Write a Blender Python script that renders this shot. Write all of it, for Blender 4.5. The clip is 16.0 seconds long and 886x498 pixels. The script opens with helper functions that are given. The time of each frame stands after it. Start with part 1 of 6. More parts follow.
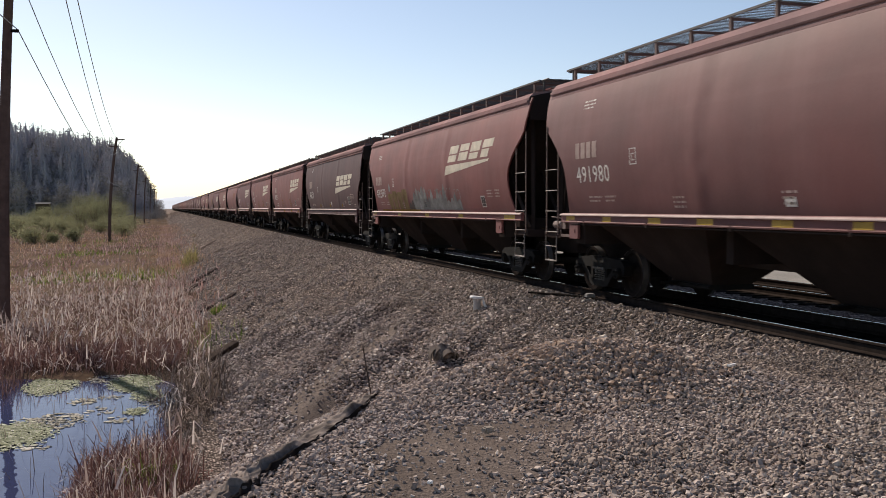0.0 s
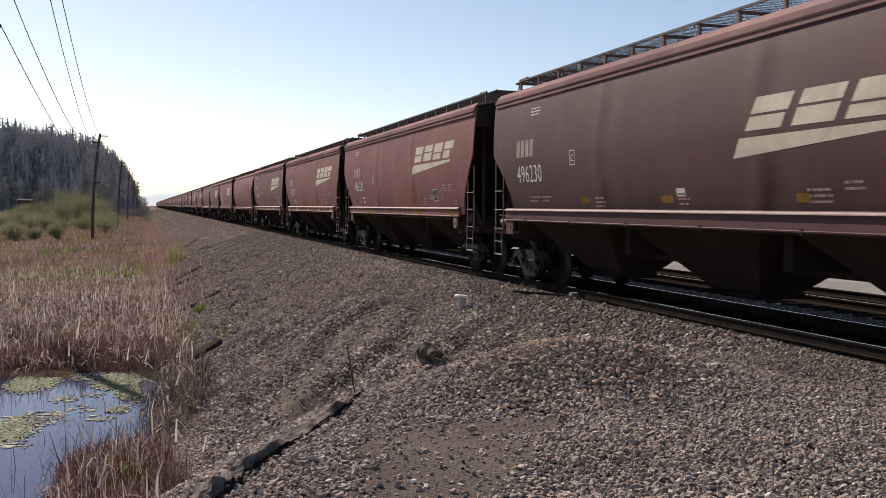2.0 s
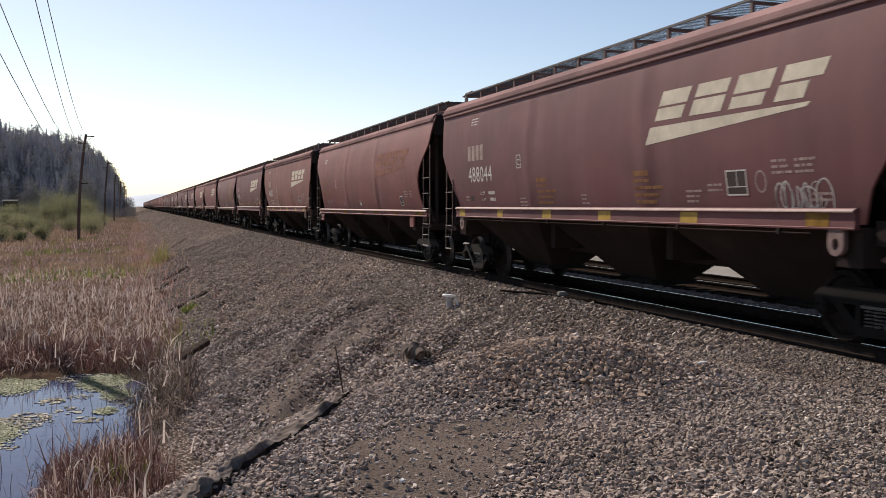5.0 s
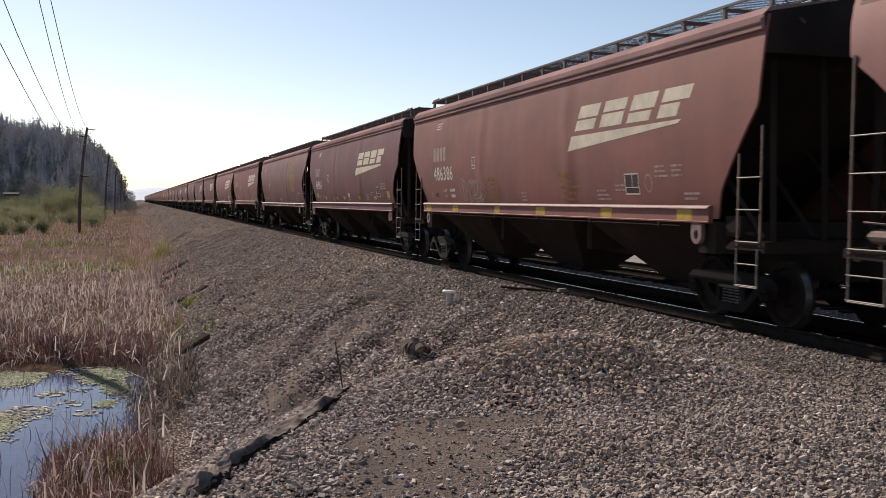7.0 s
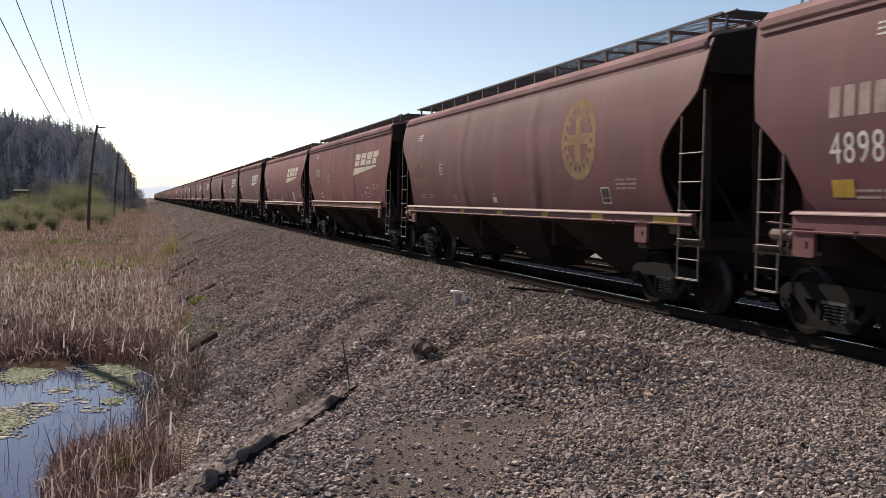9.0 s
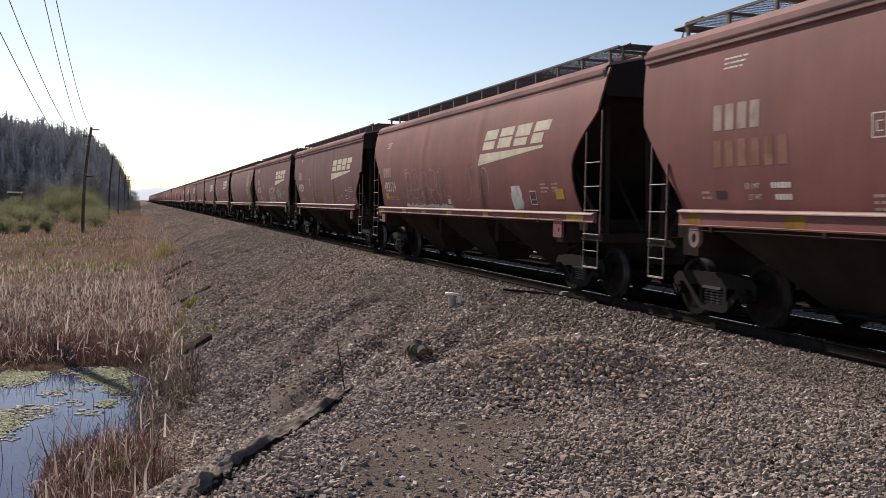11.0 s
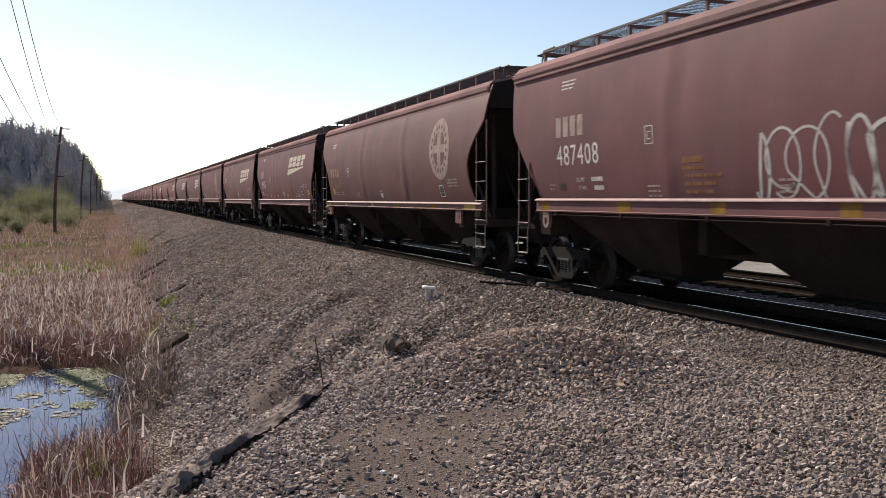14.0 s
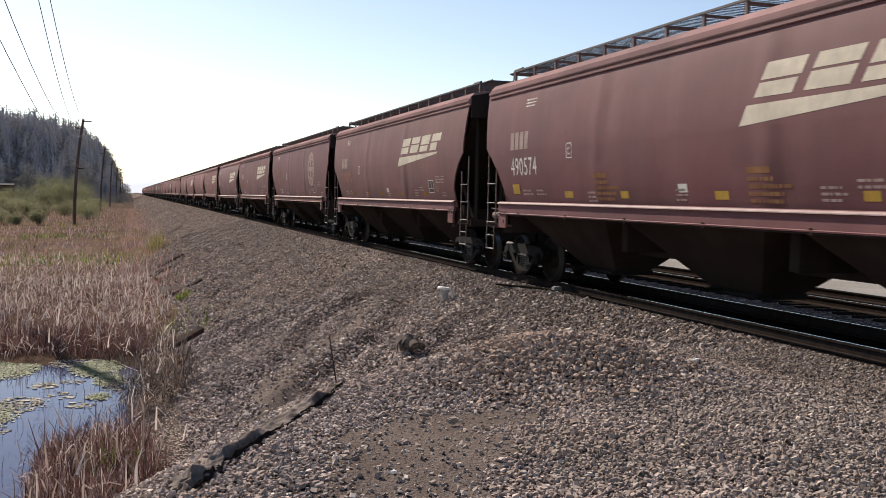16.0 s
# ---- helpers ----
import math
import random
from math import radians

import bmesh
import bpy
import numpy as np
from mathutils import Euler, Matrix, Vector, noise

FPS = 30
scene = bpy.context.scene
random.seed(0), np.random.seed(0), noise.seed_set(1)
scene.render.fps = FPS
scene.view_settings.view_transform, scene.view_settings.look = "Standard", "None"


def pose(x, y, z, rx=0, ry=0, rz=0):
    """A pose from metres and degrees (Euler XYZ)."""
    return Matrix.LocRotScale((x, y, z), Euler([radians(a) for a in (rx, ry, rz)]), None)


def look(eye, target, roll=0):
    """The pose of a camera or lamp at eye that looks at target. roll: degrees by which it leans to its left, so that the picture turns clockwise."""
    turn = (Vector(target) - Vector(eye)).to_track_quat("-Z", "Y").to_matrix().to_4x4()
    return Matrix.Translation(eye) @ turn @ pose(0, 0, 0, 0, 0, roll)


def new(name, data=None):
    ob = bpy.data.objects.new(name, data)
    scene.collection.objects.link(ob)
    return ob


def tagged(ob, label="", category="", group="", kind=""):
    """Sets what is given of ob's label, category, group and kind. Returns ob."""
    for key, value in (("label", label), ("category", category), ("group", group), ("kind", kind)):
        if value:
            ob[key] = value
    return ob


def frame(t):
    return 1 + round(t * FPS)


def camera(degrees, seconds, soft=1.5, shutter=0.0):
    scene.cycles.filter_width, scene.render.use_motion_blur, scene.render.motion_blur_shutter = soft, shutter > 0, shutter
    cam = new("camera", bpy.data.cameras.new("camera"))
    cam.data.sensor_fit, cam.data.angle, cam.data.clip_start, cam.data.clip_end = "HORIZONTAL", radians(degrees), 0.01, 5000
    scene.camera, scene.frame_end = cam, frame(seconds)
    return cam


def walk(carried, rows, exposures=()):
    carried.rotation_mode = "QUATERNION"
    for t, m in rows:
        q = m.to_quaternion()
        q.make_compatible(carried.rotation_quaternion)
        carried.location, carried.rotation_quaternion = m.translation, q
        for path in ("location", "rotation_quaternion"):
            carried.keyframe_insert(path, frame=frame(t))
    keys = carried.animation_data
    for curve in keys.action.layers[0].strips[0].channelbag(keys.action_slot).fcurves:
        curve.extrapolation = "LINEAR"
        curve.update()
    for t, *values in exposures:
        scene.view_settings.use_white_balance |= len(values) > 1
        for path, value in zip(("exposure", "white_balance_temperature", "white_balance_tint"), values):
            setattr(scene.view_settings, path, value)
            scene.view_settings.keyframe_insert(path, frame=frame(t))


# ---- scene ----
# ---------------------------------------------------------------- camera
EYE_Z = 1.70
cam = camera(49.0, 16.0, soft=0.75, shutter=0.10)
AIM = [
    (0.0, -16.01, -2.40, -0.00),
    (0.5, -15.67, -2.14, -0.20),
    (1.0, -15.82, -2.09, -0.44),
    (1.5, -16.16, -2.20, -0.34),
    (2.0, -16.90, -2.48, -0.31),
    (2.5, -17.38, -2.74, 0.08),
    (3.0, -17.82, -2.69, 0.14),
    (3.5, -18.22, -2.68, -0.00),
    (4.0, -18.24, -2.52, -0.41),
    (4.5, -17.93, -2.36, -0.41),
    (5.0, -17.62, -2.50, -0.13),
    (7.5, -17.49, -2.72, -0.85),
    (8.0, -17.34, -2.68, -1.18),
    (8.5, -17.25, -2.70, -0.92),
    (9.0, -17.08, -2.74, -0.98),
    (11.5, -17.56, -2.62, -0.81),
    (12.0, -17.78, -2.80, -0.58),
    (12.5, -17.88, -2.93, -1.08),
    (13.0, -18.21, -3.09, -0.82),
    (13.5, -18.63, -3.13, -0.07),
    (14.0, -18.85, -3.00, 0.13),
    (14.5, -19.21, -3.36, 0.58),
    (15.0, -19.19, -4.03, 0.16),
    (15.5, -18.04, -3.95, -0.92),
    (16.0, -17.81, -2.94, -1.28),
]
PATH = [(t, pose(0, 0, EYE_Z, 90 + p, r, y)) for t, y, p, r in AIM]
walk(cam, PATH, [(t, e, 7060, 14) for t, e in ((0.0, 0.10), (11.5, 0.10), (13.0, 0.16), (13.5, 0.26), (14.0, 0.29), (14.5, 0.31), (15.0, 0.38), (15.5, 0.43), (16.0, 0.34))])

# ---------------------------------------------------------------- light
SUN_AZ, SUN_EL = -18.5, 37.0        # degrees, azimuth from the track's direction (+y), to the left
world = bpy.data.worlds.new("sky")
scene.world = world
world.use_nodes = True
wn = world.node_tree
sky = wn.nodes.new("ShaderNodeTexSky")
sky.sky_type = "NISHITA"
sky.sun_disc = False
sky.sun_elevation, sky.sun_rotation = radians(SUN_EL), radians(SUN_AZ)
sky.air_density, sky.dust_density, sky.ozone_density = 0.85, 0.4, 1.2
wn.links.new(sky.outputs[0], wn.nodes["Background"].inputs[0])
wn.nodes["Background"].inputs[1].default_value = 0.115
sun_data = bpy.data.lights.new("sun", "SUN")
sun_data.energy, sun_data.angle, sun_data.color = 5.0, radians(0.6), (1.0, 0.93, 0.84)
sun = new("sun", sun_data)
_sd = Vector((math.sin(radians(SUN_AZ)) * math.cos(radians(SUN_EL)), math.cos(radians(SUN_AZ)) * math.cos(radians(SUN_EL)), math.sin(radians(SUN_EL))))
sun.matrix_world = look(_sd * 100, (0, 0, 0))

# ---------------------------------------------------------------- materials
def material(name, rough=0.8, metal=0.0):
    m = bpy.data.materials.new(name)
    m.use_nodes = True
    b = m.node_tree.nodes["Principled BSDF"]
    b.inputs["Roughness"].default_value = rough
    b.inputs["Metallic"].default_value = metal
    b.inputs["Specular IOR Level"].default_value = 0.5 if metal > 0.5 else (0.0 if rough >= 0.8 else 0.3)
    return m, m.node_tree, b


def node(tree, kind, **values):
    n = tree.nodes.new(kind)
    for key, value in values.items():
        n.inputs[key.replace("_", " ")].default_value = value
    return n


def ramp(tree, source, stops):
    n = tree.nodes.new("ShaderNodeValToRGB")
    e = n.color_ramp.elements
    while len(e) < len(stops):
        e.new(0.5)
    for el, (pos, col) in zip(e, stops):
        el.position = pos
        el.color = (*col, 1) if len(col) == 3 else col
    tree.links.new(source, n.inputs[0])
    return n.outputs[0]


def mixed(tree, fac, a, b, blend="MIX"):
    n = tree.nodes.new("ShaderNodeMix")
    n.data_type, n.blend_type = "RGBA", blend
    for sock, v in ((n.inputs[0], fac), (n.inputs[6], a), (n.inputs[7], b)):
        if isinstance(v, (int, float)):
            sock.default_value = v
        elif isinstance(v, tuple):
            sock.default_value = (*v, 1)
        else:
            tree.links.new(v, sock)
    return n.outputs[2]


def coords(tree, scale=(1, 1, 1), space="Object"):
    tc = tree.nodes.new("ShaderNodeTexCoord")
    mp = tree.nodes.new("ShaderNodeMapping")
    mp.inputs["Scale"].default_value = scale
    tree.links.new(tc.outputs[space], mp.inputs[0])
    return mp.outputs[0]


def noise_of(tree, vec, scale, detail=4.0, rough=0.55):
    n = node(tree, "ShaderNodeTexNoise", Scale=scale, Detail=detail, Roughness=rough)
    tree.links.new(vec, n.inputs["Vector"])
    return n.outputs[0]


def bumped(tree, bsdf, source, strength, distance):
    b = node(tree, "ShaderNodeBump", Strength=strength, Distance=distance)
    tree.links.new(source, b.inputs["Height"])
    tree.links.new(b.outputs[0], bsdf.inputs["Normal"])


def calc(tree, kind, a, b=0.0):
    n = tree.nodes.new("ShaderNodeMath")
    n.operation = kind
    for sock, v in zip(n.inputs, (a, b)):
        if isinstance(v, (int, float)):
            sock.default_value = v
        else:
            tree.links.new(v, sock)
    return n.outputs[0]


def partition_relief(tree):
    """How the thin side sheets bulge and sink beside the partitions between the bays."""
    sep = tree.nodes.new("ShaderNodeSeparateXYZ")
    tree.links.new(coords(tree), sep.inputs[0])
    wander = noise_of(tree, coords(tree, (0.1, 0.3, 1.0)), 0.8, 2)
    y = calc(tree, "ADD", sep.outputs[1], calc(tree, "MULTIPLY", calc(tree, "SUBTRACT", wander, 0.5), 0.9))
    total = None
    for at, wide, tall in ((2.5, 0.24, 0.020), (2.05, 0.30, -0.018), (-2.3, 0.24, 0.022), (-2.75, 0.30, -0.020), (6.3, 0.25, 0.008), (-6.1, 0.25, 0.008)):
        d = calc(tree, "DIVIDE", calc(tree, "SUBTRACT", y, at), wide)
        g = calc(tree, "MULTIPLY", calc(tree, "EXPONENT", calc(tree, "MULTIPLY", calc(tree, "MULTIPLY", d, d), -1.0)), tall)
        total = g if total is None else calc(tree, "ADD", total, g)
    lump = calc(tree, "MULTIPLY", noise_of(tree, coords(tree, (0.2, 1.0, 0.35)), 0.9, 3), 0.035)
    return calc(tree, "ADD", total, lump)


def weathered(name, base, dust, rough=0.65, streak=0.38, metal=0.0, bays=False):
    """Painted or bare steel with rain streaks, dust and blotches."""
    m, t, b = material(name, rough, metal)
    flow = noise_of(t, coords(t, (1, 1.0, 0.09)), 1.7, 5)
    blot = noise_of(t, coords(t, (1, 0.55, 1)), 0.62, 5)
    fine = noise_of(t, coords(t, (1, 1, 1)), 28, 3)
    col = mixed(t, ramp(t, flow, [(0.42, (0, 0, 0)), (0.72, (streak, streak, streak))]), base, dust)
    dark = tuple(c * k for c, k in zip(base, (0.60, 0.68, 0.70)))
    col = mixed(t, ramp(t, blot, [(0.34, (0.85, 0.85, 0.85)), (0.62, (0, 0, 0))]), col, dark)
    col = mixed(t, ramp(t, fine, [(0.3, (0.12, 0.12, 0.12)), (0.7, (0, 0, 0))]), col, dust)
    t.links.new(col, b.inputs["Base Color"])
    if bays:
        bumped(t, b, partition_relief(t), 0.6, 1.0)
    else:
        bumped(t, b, noise_of(t, coords(t, (0.2, 1.0, 0.13)), 1.15, 2), 0.55, 0.035)
    return m


def plain(name, base, rough=0.7, metal=0.0, vary=0.25, scale=6.0, bump=0.0):
    """A surface of one colour with blotches at two scales."""
    m, t, b = material(name, rough, metal)
    big, small = noise_of(t, coords(t), scale, 5), noise_of(t, coords(t), scale * 9, 3)
    lo, hi = tuple(c * (1 - vary) for c in base), tuple(min(1, c * (1 + vary)) for c in base)
    col = ramp(t, big, [(0.3, lo), (0.7, hi)])
    col = mixed(t, ramp(t, small, [(0.4, (0, 0, 0)), (0.75, (0.5, 0.5, 0.5))]), col, lo)
    t.links.new(col, b.inputs["Base Color"])
    if bump:
        bumped(t, b, small, 0.6, bump)
    return m


def per_island(name, stops, rough=0.9, patch=None, thin=0.0):
    """Stuff whose single pieces differ in colour."""
    m, t, b = material(name, rough)
    g = t.nodes.new("ShaderNodeNewGeometry")
    col = ramp(t, g.outputs["Random Per Island"], stops)
    if patch:
        n = noise_of(t, coords(t), patch[0], 3)
        col = mixed(t, ramp(t, n, [(0.45, (0, 0, 0)), (0.62, (1, 1, 1))]), col, mixed(t, 0.6, col, patch[1]))
    t.links.new(col, b.inputs["Base Color"])
    if thin:
        tl = t.nodes.new("ShaderNodeBsdfTranslucent")
        mx = t.nodes.new("ShaderNodeMixShader")
        mx.inputs[0].default_value = thin
        t.links.new(col, tl.inputs[0])
        t.links.new(b.outputs[0], mx.inputs[1])
        t.links.new(tl.outputs[0], mx.inputs[2])
        t.links.new(mx.outputs[0], t.nodes["Material Output"].inputs[0])
    return m


PAINT = {
    "red": weathered("paint_oxide_red", (0.209, 0.066, 0.061), (0.275, 0.122, 0.113), bays=True),
    "brown": weathered("paint_mineral_brown", (0.162, 0.062, 0.060), (0.235, 0.119, 0.113), bays=True),
    "dark": weathered("paint_dark_brown", (0.084, 0.032, 0.034), (0.121, 0.056, 0.059), bays=True),
    "wine": weathered("paint_wine_red", (0.152, 0.052, 0.056), (0.215, 0.098, 0.099), bays=True),
    "tan": weathered("paint_faded_brown", (0.235, 0.088, 0.074), (0.30, 0.134, 0.118), bays=True),
    "umber": weathered("paint_umber_brown", (0.146, 0.058, 0.053), (0.20, 0.104, 0.096), bays=True),
}
# roof tone lightened beyond its dust for the sun it catches
M_ROOF = weathered("dusty_sunlit_roof", (0.345, 0.215, 0.205), (0.49, 0.36, 0.345), 0.85)
M_LADDER = plain("dusty_ladder_steel", (0.156, 0.108, 0.096), 0.7, 0.1, 0.25, 7)
M_STRIPE = plain("pale_sill_stripe", (0.38, 0.285, 0.265), 0.75, 0, 0.22, 3)
# grime taken darker still: shade under and between the cars is painted in
M_UNDER = weathered("underframe_grime_and_shade", (0.038, 0.028, 0.026), (0.066, 0.051, 0.046), 0.9, 0.6)
# grimy steel lowered to near black to hold the car bodies' shade
M_TRUCK = weathered("grimy_shaded_cast_steel", (0.010, 0.009, 0.0084), (0.024, 0.020, 0.018), 0.85, 0.6, 0.0)
M_TRUCK.node_tree.nodes["Principled BSDF"].inputs["Specular IOR Level"].default_value = 0.12
M_TREAD = plain("wheel_steel", (0.34, 0.32, 0.31), 0.36, 0.9, 0.15, 5)
# coils coloured lighter than the trucks, as sun on them would show
M_SPRING = plain("sunlit_spring_steel", (0.085, 0.08, 0.076), 0.5, 0.3, 0.3, 9)
M_PAD = plain("dusty_jacking_pad", (0.185, 0.125, 0.115), 0.75, 0, 0.3, 8)
M_WHEEL = plain("wheel_plate_rust", (0.026, 0.021, 0.019), 0.8, 0.0, 0.3, 5)
M_GALV = plain("galvanised_grating", (0.10, 0.10, 0.10), 0.7, 0.3, 0.2, 8)
M_BARE = plain("worn_rung_steel", (0.164, 0.143, 0.131), 0.6, 0.2, 0.25, 9)
M_CREAM = plain("cream_stencil_paint", (0.56, 0.50, 0.40), 0.75, 0, 0.18, 4)
M_CHALK = plain("dusty_white_stencil", (0.40, 0.31, 0.28), 0.8, 0, 0.25, 5)
M_WHITE = plain("white_stencil_paint", (0.62, 0.59, 0.55), 0.75, 0, 0.2, 5)
M_FADED = plain("faded_gold_paint", (0.33, 0.225, 0.14), 0.8, 0, 0.25, 4)
M_HAZE = plain("thin_spray_outline", (0.33, 0.255, 0.235), 0.8, 0, 0.45, 2)
M_GHOST = plain("ghosted_lettering", (0.27, 0.15, 0.12), 0.8, 0, 0.25, 4)
M_GHOSTY = plain("ghosted_yellow_stencil", (0.265, 0.142, 0.078), 0.8, 0, 0.3, 4)
M_YELLOW = plain("yellow_reflector", (0.43, 0.27, 0.045), 0.5, 0, 0.2, 5)
M_OCHRE = plain("dusty_yellow_paint", (0.25, 0.145, 0.045), 0.8, 0, 0.3, 4)
M_BLACK = plain("black_panel_paint", (0.045, 0.03, 0.028), 0.6, 0, 0.2, 5)
M_SPRAY = plain("white_spray_paint", (0.55, 0.53, 0.50), 0.8, 0, 0.25, 5)
M_SPRAYG = plain("grey_spray_paint", (0.25, 0.245, 0.235), 0.8, 0, 0.4, 3)
M_RAIL = plain("polished_rail_head", (0.55, 0.55, 0.55), 0.16, 1.0, 0.08, 3)
M_RAILW = plain("rusty_rail_web", (0.032, 0.025, 0.022), 0.9, 0.0, 0.3, 6)
M_TIE = plain("creosoted_timber", (0.019, 0.016, 0.014), 0.9, 0, 0.35, 4, 0.01)
M_POLE = plain("weathered_pole_wood", (0.125, 0.082, 0.070), 0.9, 0, 0.3, 3, 0.01)
M_WIRE = plain("dull_wire", (0.22, 0.23, 0.25), 0.5, 0.5, 0.1, 3)
M_PVC = plain("white_plastic", (0.75, 0.74, 0.72), 0.45, 0, 0.08, 9)
M_CLOTH = plain("black_woven_fabric", (0.205, 0.172, 0.152), 0.8, 0, 0.6, 5, 0.005)
M_LOG = plain("rotten_timber", (0.075, 0.058, 0.049), 0.95, 0, 0.4, 7, 0.01)

# ---------------------------------------------------------------- mesh helpers
def part(name, data, mat, parent=None, label=""):
    """One mesh object, from a bmesh or a ready mesh, under a thing or a part."""
    if isinstance(data, bmesh.types.BMesh):
        me = bpy.data.meshes.new(name)
        data.to_mesh(me)
        data.free()
    else:
        me = data
    if not me.materials:
        me.materials.append(mat)
    ob = new(name, me)
    if me.materials[0] is not mat:
        ob.material_slots[0].link = "OBJECT"
        ob.material_slots[0].material = mat
    if parent:
        ob.parent = parent
    if label:
        ob["label"] = label
    return ob


def box(bm, x0, x1, y0, y1, z0, z1):
    v = [bm.verts.new((x, y, z)) for z in (z0, z1) for x, y in ((x0, y0), (x1, y0), (x1, y1), (x0, y1))]
    for f in ((3, 2, 1, 0), (4, 5, 6, 7), (0, 1, 5, 4), (1, 2, 6, 5), (2, 3, 7, 6), (3, 0, 4, 7)):
        bm.faces.new([v[i] for i in f])


def hexa(bm, low, high):
    """A closed solid between two rings of the same number of points."""
    a, b = [bm.verts.new(p) for p in low], [bm.verts.new(p) for p in high]
    n = len(a)
    bm.faces.new(a[::-1])
    bm.faces.new(b)
    for i in range(n):
        bm.faces.new((a[i], a[(i + 1) % n], b[(i + 1) % n], b[i]))


def tube(bm, p0, p1, r0, r1=None, n=6):
    p0, p1 = Vector(p0), Vector(p1)
    r1 = r0 if r1 is None else r1
    d = (p1 - p0).normalized()
    s = d.cross(Vector((0, 0, 1)) if abs(d.z) < 0.9 else Vector((1, 0, 0))).normalized()
    u = d.cross(s)
    ring = lambda c, r: [c + (s * math.cos(2 * math.pi * i / n) + u * math.sin(2 * math.pi * i / n)) * r for i in range(n)]
    hexa(bm, ring(p0, r0), ring(p1, r1))


def lathe(bm, profile, n=24, axis="x", closed=True):
    """A turned solid round the x or z axis: profile of (along, radius)."""
    rings = []
    for a, r in profile:
        ring = []
        for i in range(n):
            c, s = math.cos(2 * math.pi * i / n) * r, math.sin(2 * math.pi * i / n) * r
            ring.append(bm.verts.new((a, c, s) if axis == "x" else (c, s, a)))
        rings.append(ring)
    for p, q in zip(rings, rings[1:]):
        for i in range(n):
            bm.faces.new((p[i], p[(i + 1) % n], q[(i + 1) % n], q[i]))
    if closed:
        bm.faces.new(rings[0])
        bm.faces.new(rings[-1][::-1])


def slab(bm, outline, x0, x1):
    """An outline in (y, z), made thick along x."""
    hexa(bm, [(x0, y, z) for y, z in outline], [(x1, y, z) for y, z in outline])


def mesh_of(name, verts, faces, smooth=False):
    me = bpy.data.meshes.new(name)
    verts = np.asarray(verts, np.float32).reshape(-1, 3)
    faces = np.asarray(faces, np.int32)
    k = faces.shape[1]
    me.vertices.add(len(verts))
    me.vertices.foreach_set("co", verts.ravel())
    me.loops.add(faces.size)
    me.loops.foreach_set("vertex_index", faces.ravel())
    me.polygons.add(len(faces))
    me.polygons.foreach_set("loop_start", np.arange(len(faces), dtype=np.int32) * k)
    me.polygons.foreach_set("use_smooth", np.full(len(faces), smooth))
    me.update(calc_edges=True)
    return me


# ---------------------------------------------------------------- ground
TRACK_X = 9.42


def wave(x, y, seed, size):
    """Smooth uneven ground, about -1 to 1."""
    a = np.zeros_like(x)
    r = np.random.RandomState(seed)
    for k in range(5):
        fx, fy, ph = r.uniform(-1, 1), r.uniform(-1, 1), r.uniform(0, 6.28, 2)
        a = a + np.sin(x * fx * 6.28 / size + ph[0]) * np.cos(y * fy * 6.28 / size + ph[1])
    return a / 2.2


def height(x, y):
    """The ground: marsh, embankment, gravel pad beside the track, second track and yard."""
    x, y = np.asarray(x, float), np.asarray(y, float)
    bank = np.interp(x, [-70, 0.3, 1.3, 2.2, 5.0, 7.3, 7.95, 8.2, 8.5, 8.6, 10.24, 10.4, 10.7, 11.3, 26, 60, 400], [-2.42, -2.42, -2.30, -1.98, -1.16, -0.42, -0.20, -0.15, -0.155, -0.20, -0.20, -0.155, -0.16, -0.26, -0.30, -0.5, -1.0])
    bank = bank + (0.05 * wave(x, y, 3, 3.1) + 0.035 * wave(x, y, 4, 1.3)) * np.clip((8.0 - x) / 3, 0, 1) * (x > -80)
    fan = y - 1.45 * x + 0.7 * wave(x, y, 31, 6.0)
    bank = bank + (0.105 * np.sin(fan * 6.2832 / 4.3) + 0.065 * np.sin(fan * 6.2832 / 1.9 + 1.0) + 0.03 * wave(x, y, 33, 0.9)) * np.clip((x - 1.4) / 1.2, 0, 1) * np.clip((7.3 - x) / 1.5, 0, 1) * np.clip((y - 11) / 3, 0, 1) * np.clip((90 - y) / 40, 0, 1)
    # the pad's outer edge runs aslant; beyond it the fill drops away
    s1 = -(x - 0.36) * 0.895 + (y - 6.2) * 0.446
    s2 = -(x - 1.93) * 0.42 + (y - 9.35) * 0.908
    s3 = -(x - 4.2) * 0.525 + (y - 10.4) * 0.851
    s = np.maximum(np.maximum(s1, s2), s3)
    soft = 0.16 * np.logaddexp(0, s / 0.16)
    pad = -0.01 - 0.60 * soft + 0.03 * wave(x, y, 5, 1.6)
    pad = pad - 0.20 * np.clip((x - 5.6) / 2.4, 0, 1) - 0.16 * np.clip((y - 7) / 4, 0, 1) * np.clip((3.0 - x) / 2, 0, 1)
    pad = pad + 0.42 * np.exp(-(((x - 4.05) / 1.25) ** 2 + ((y - 8.7) / np.where(y < 8.7, 0.78, 0.95)) ** 2)) - 0.07 * np.exp(-(((x - 3.0) / 1.0) ** 2 + ((y - 7.0) / 0.8) ** 2))
    k = 0.09
    z = k * np.logaddexp(bank / k, pad / k)
    z = np.where(x > 8.1, bank, z)
    pond = np.exp(-(((x + 3.9) / 4.0) ** 4 + ((y - 19.6) / 5.7) ** 4)) * (1 - np.exp(-(((x - 0.0) / 1.35) ** 4 + ((y - 14.6) / 2.6) ** 4)))
    z = z - 0.35 * pond
    return z


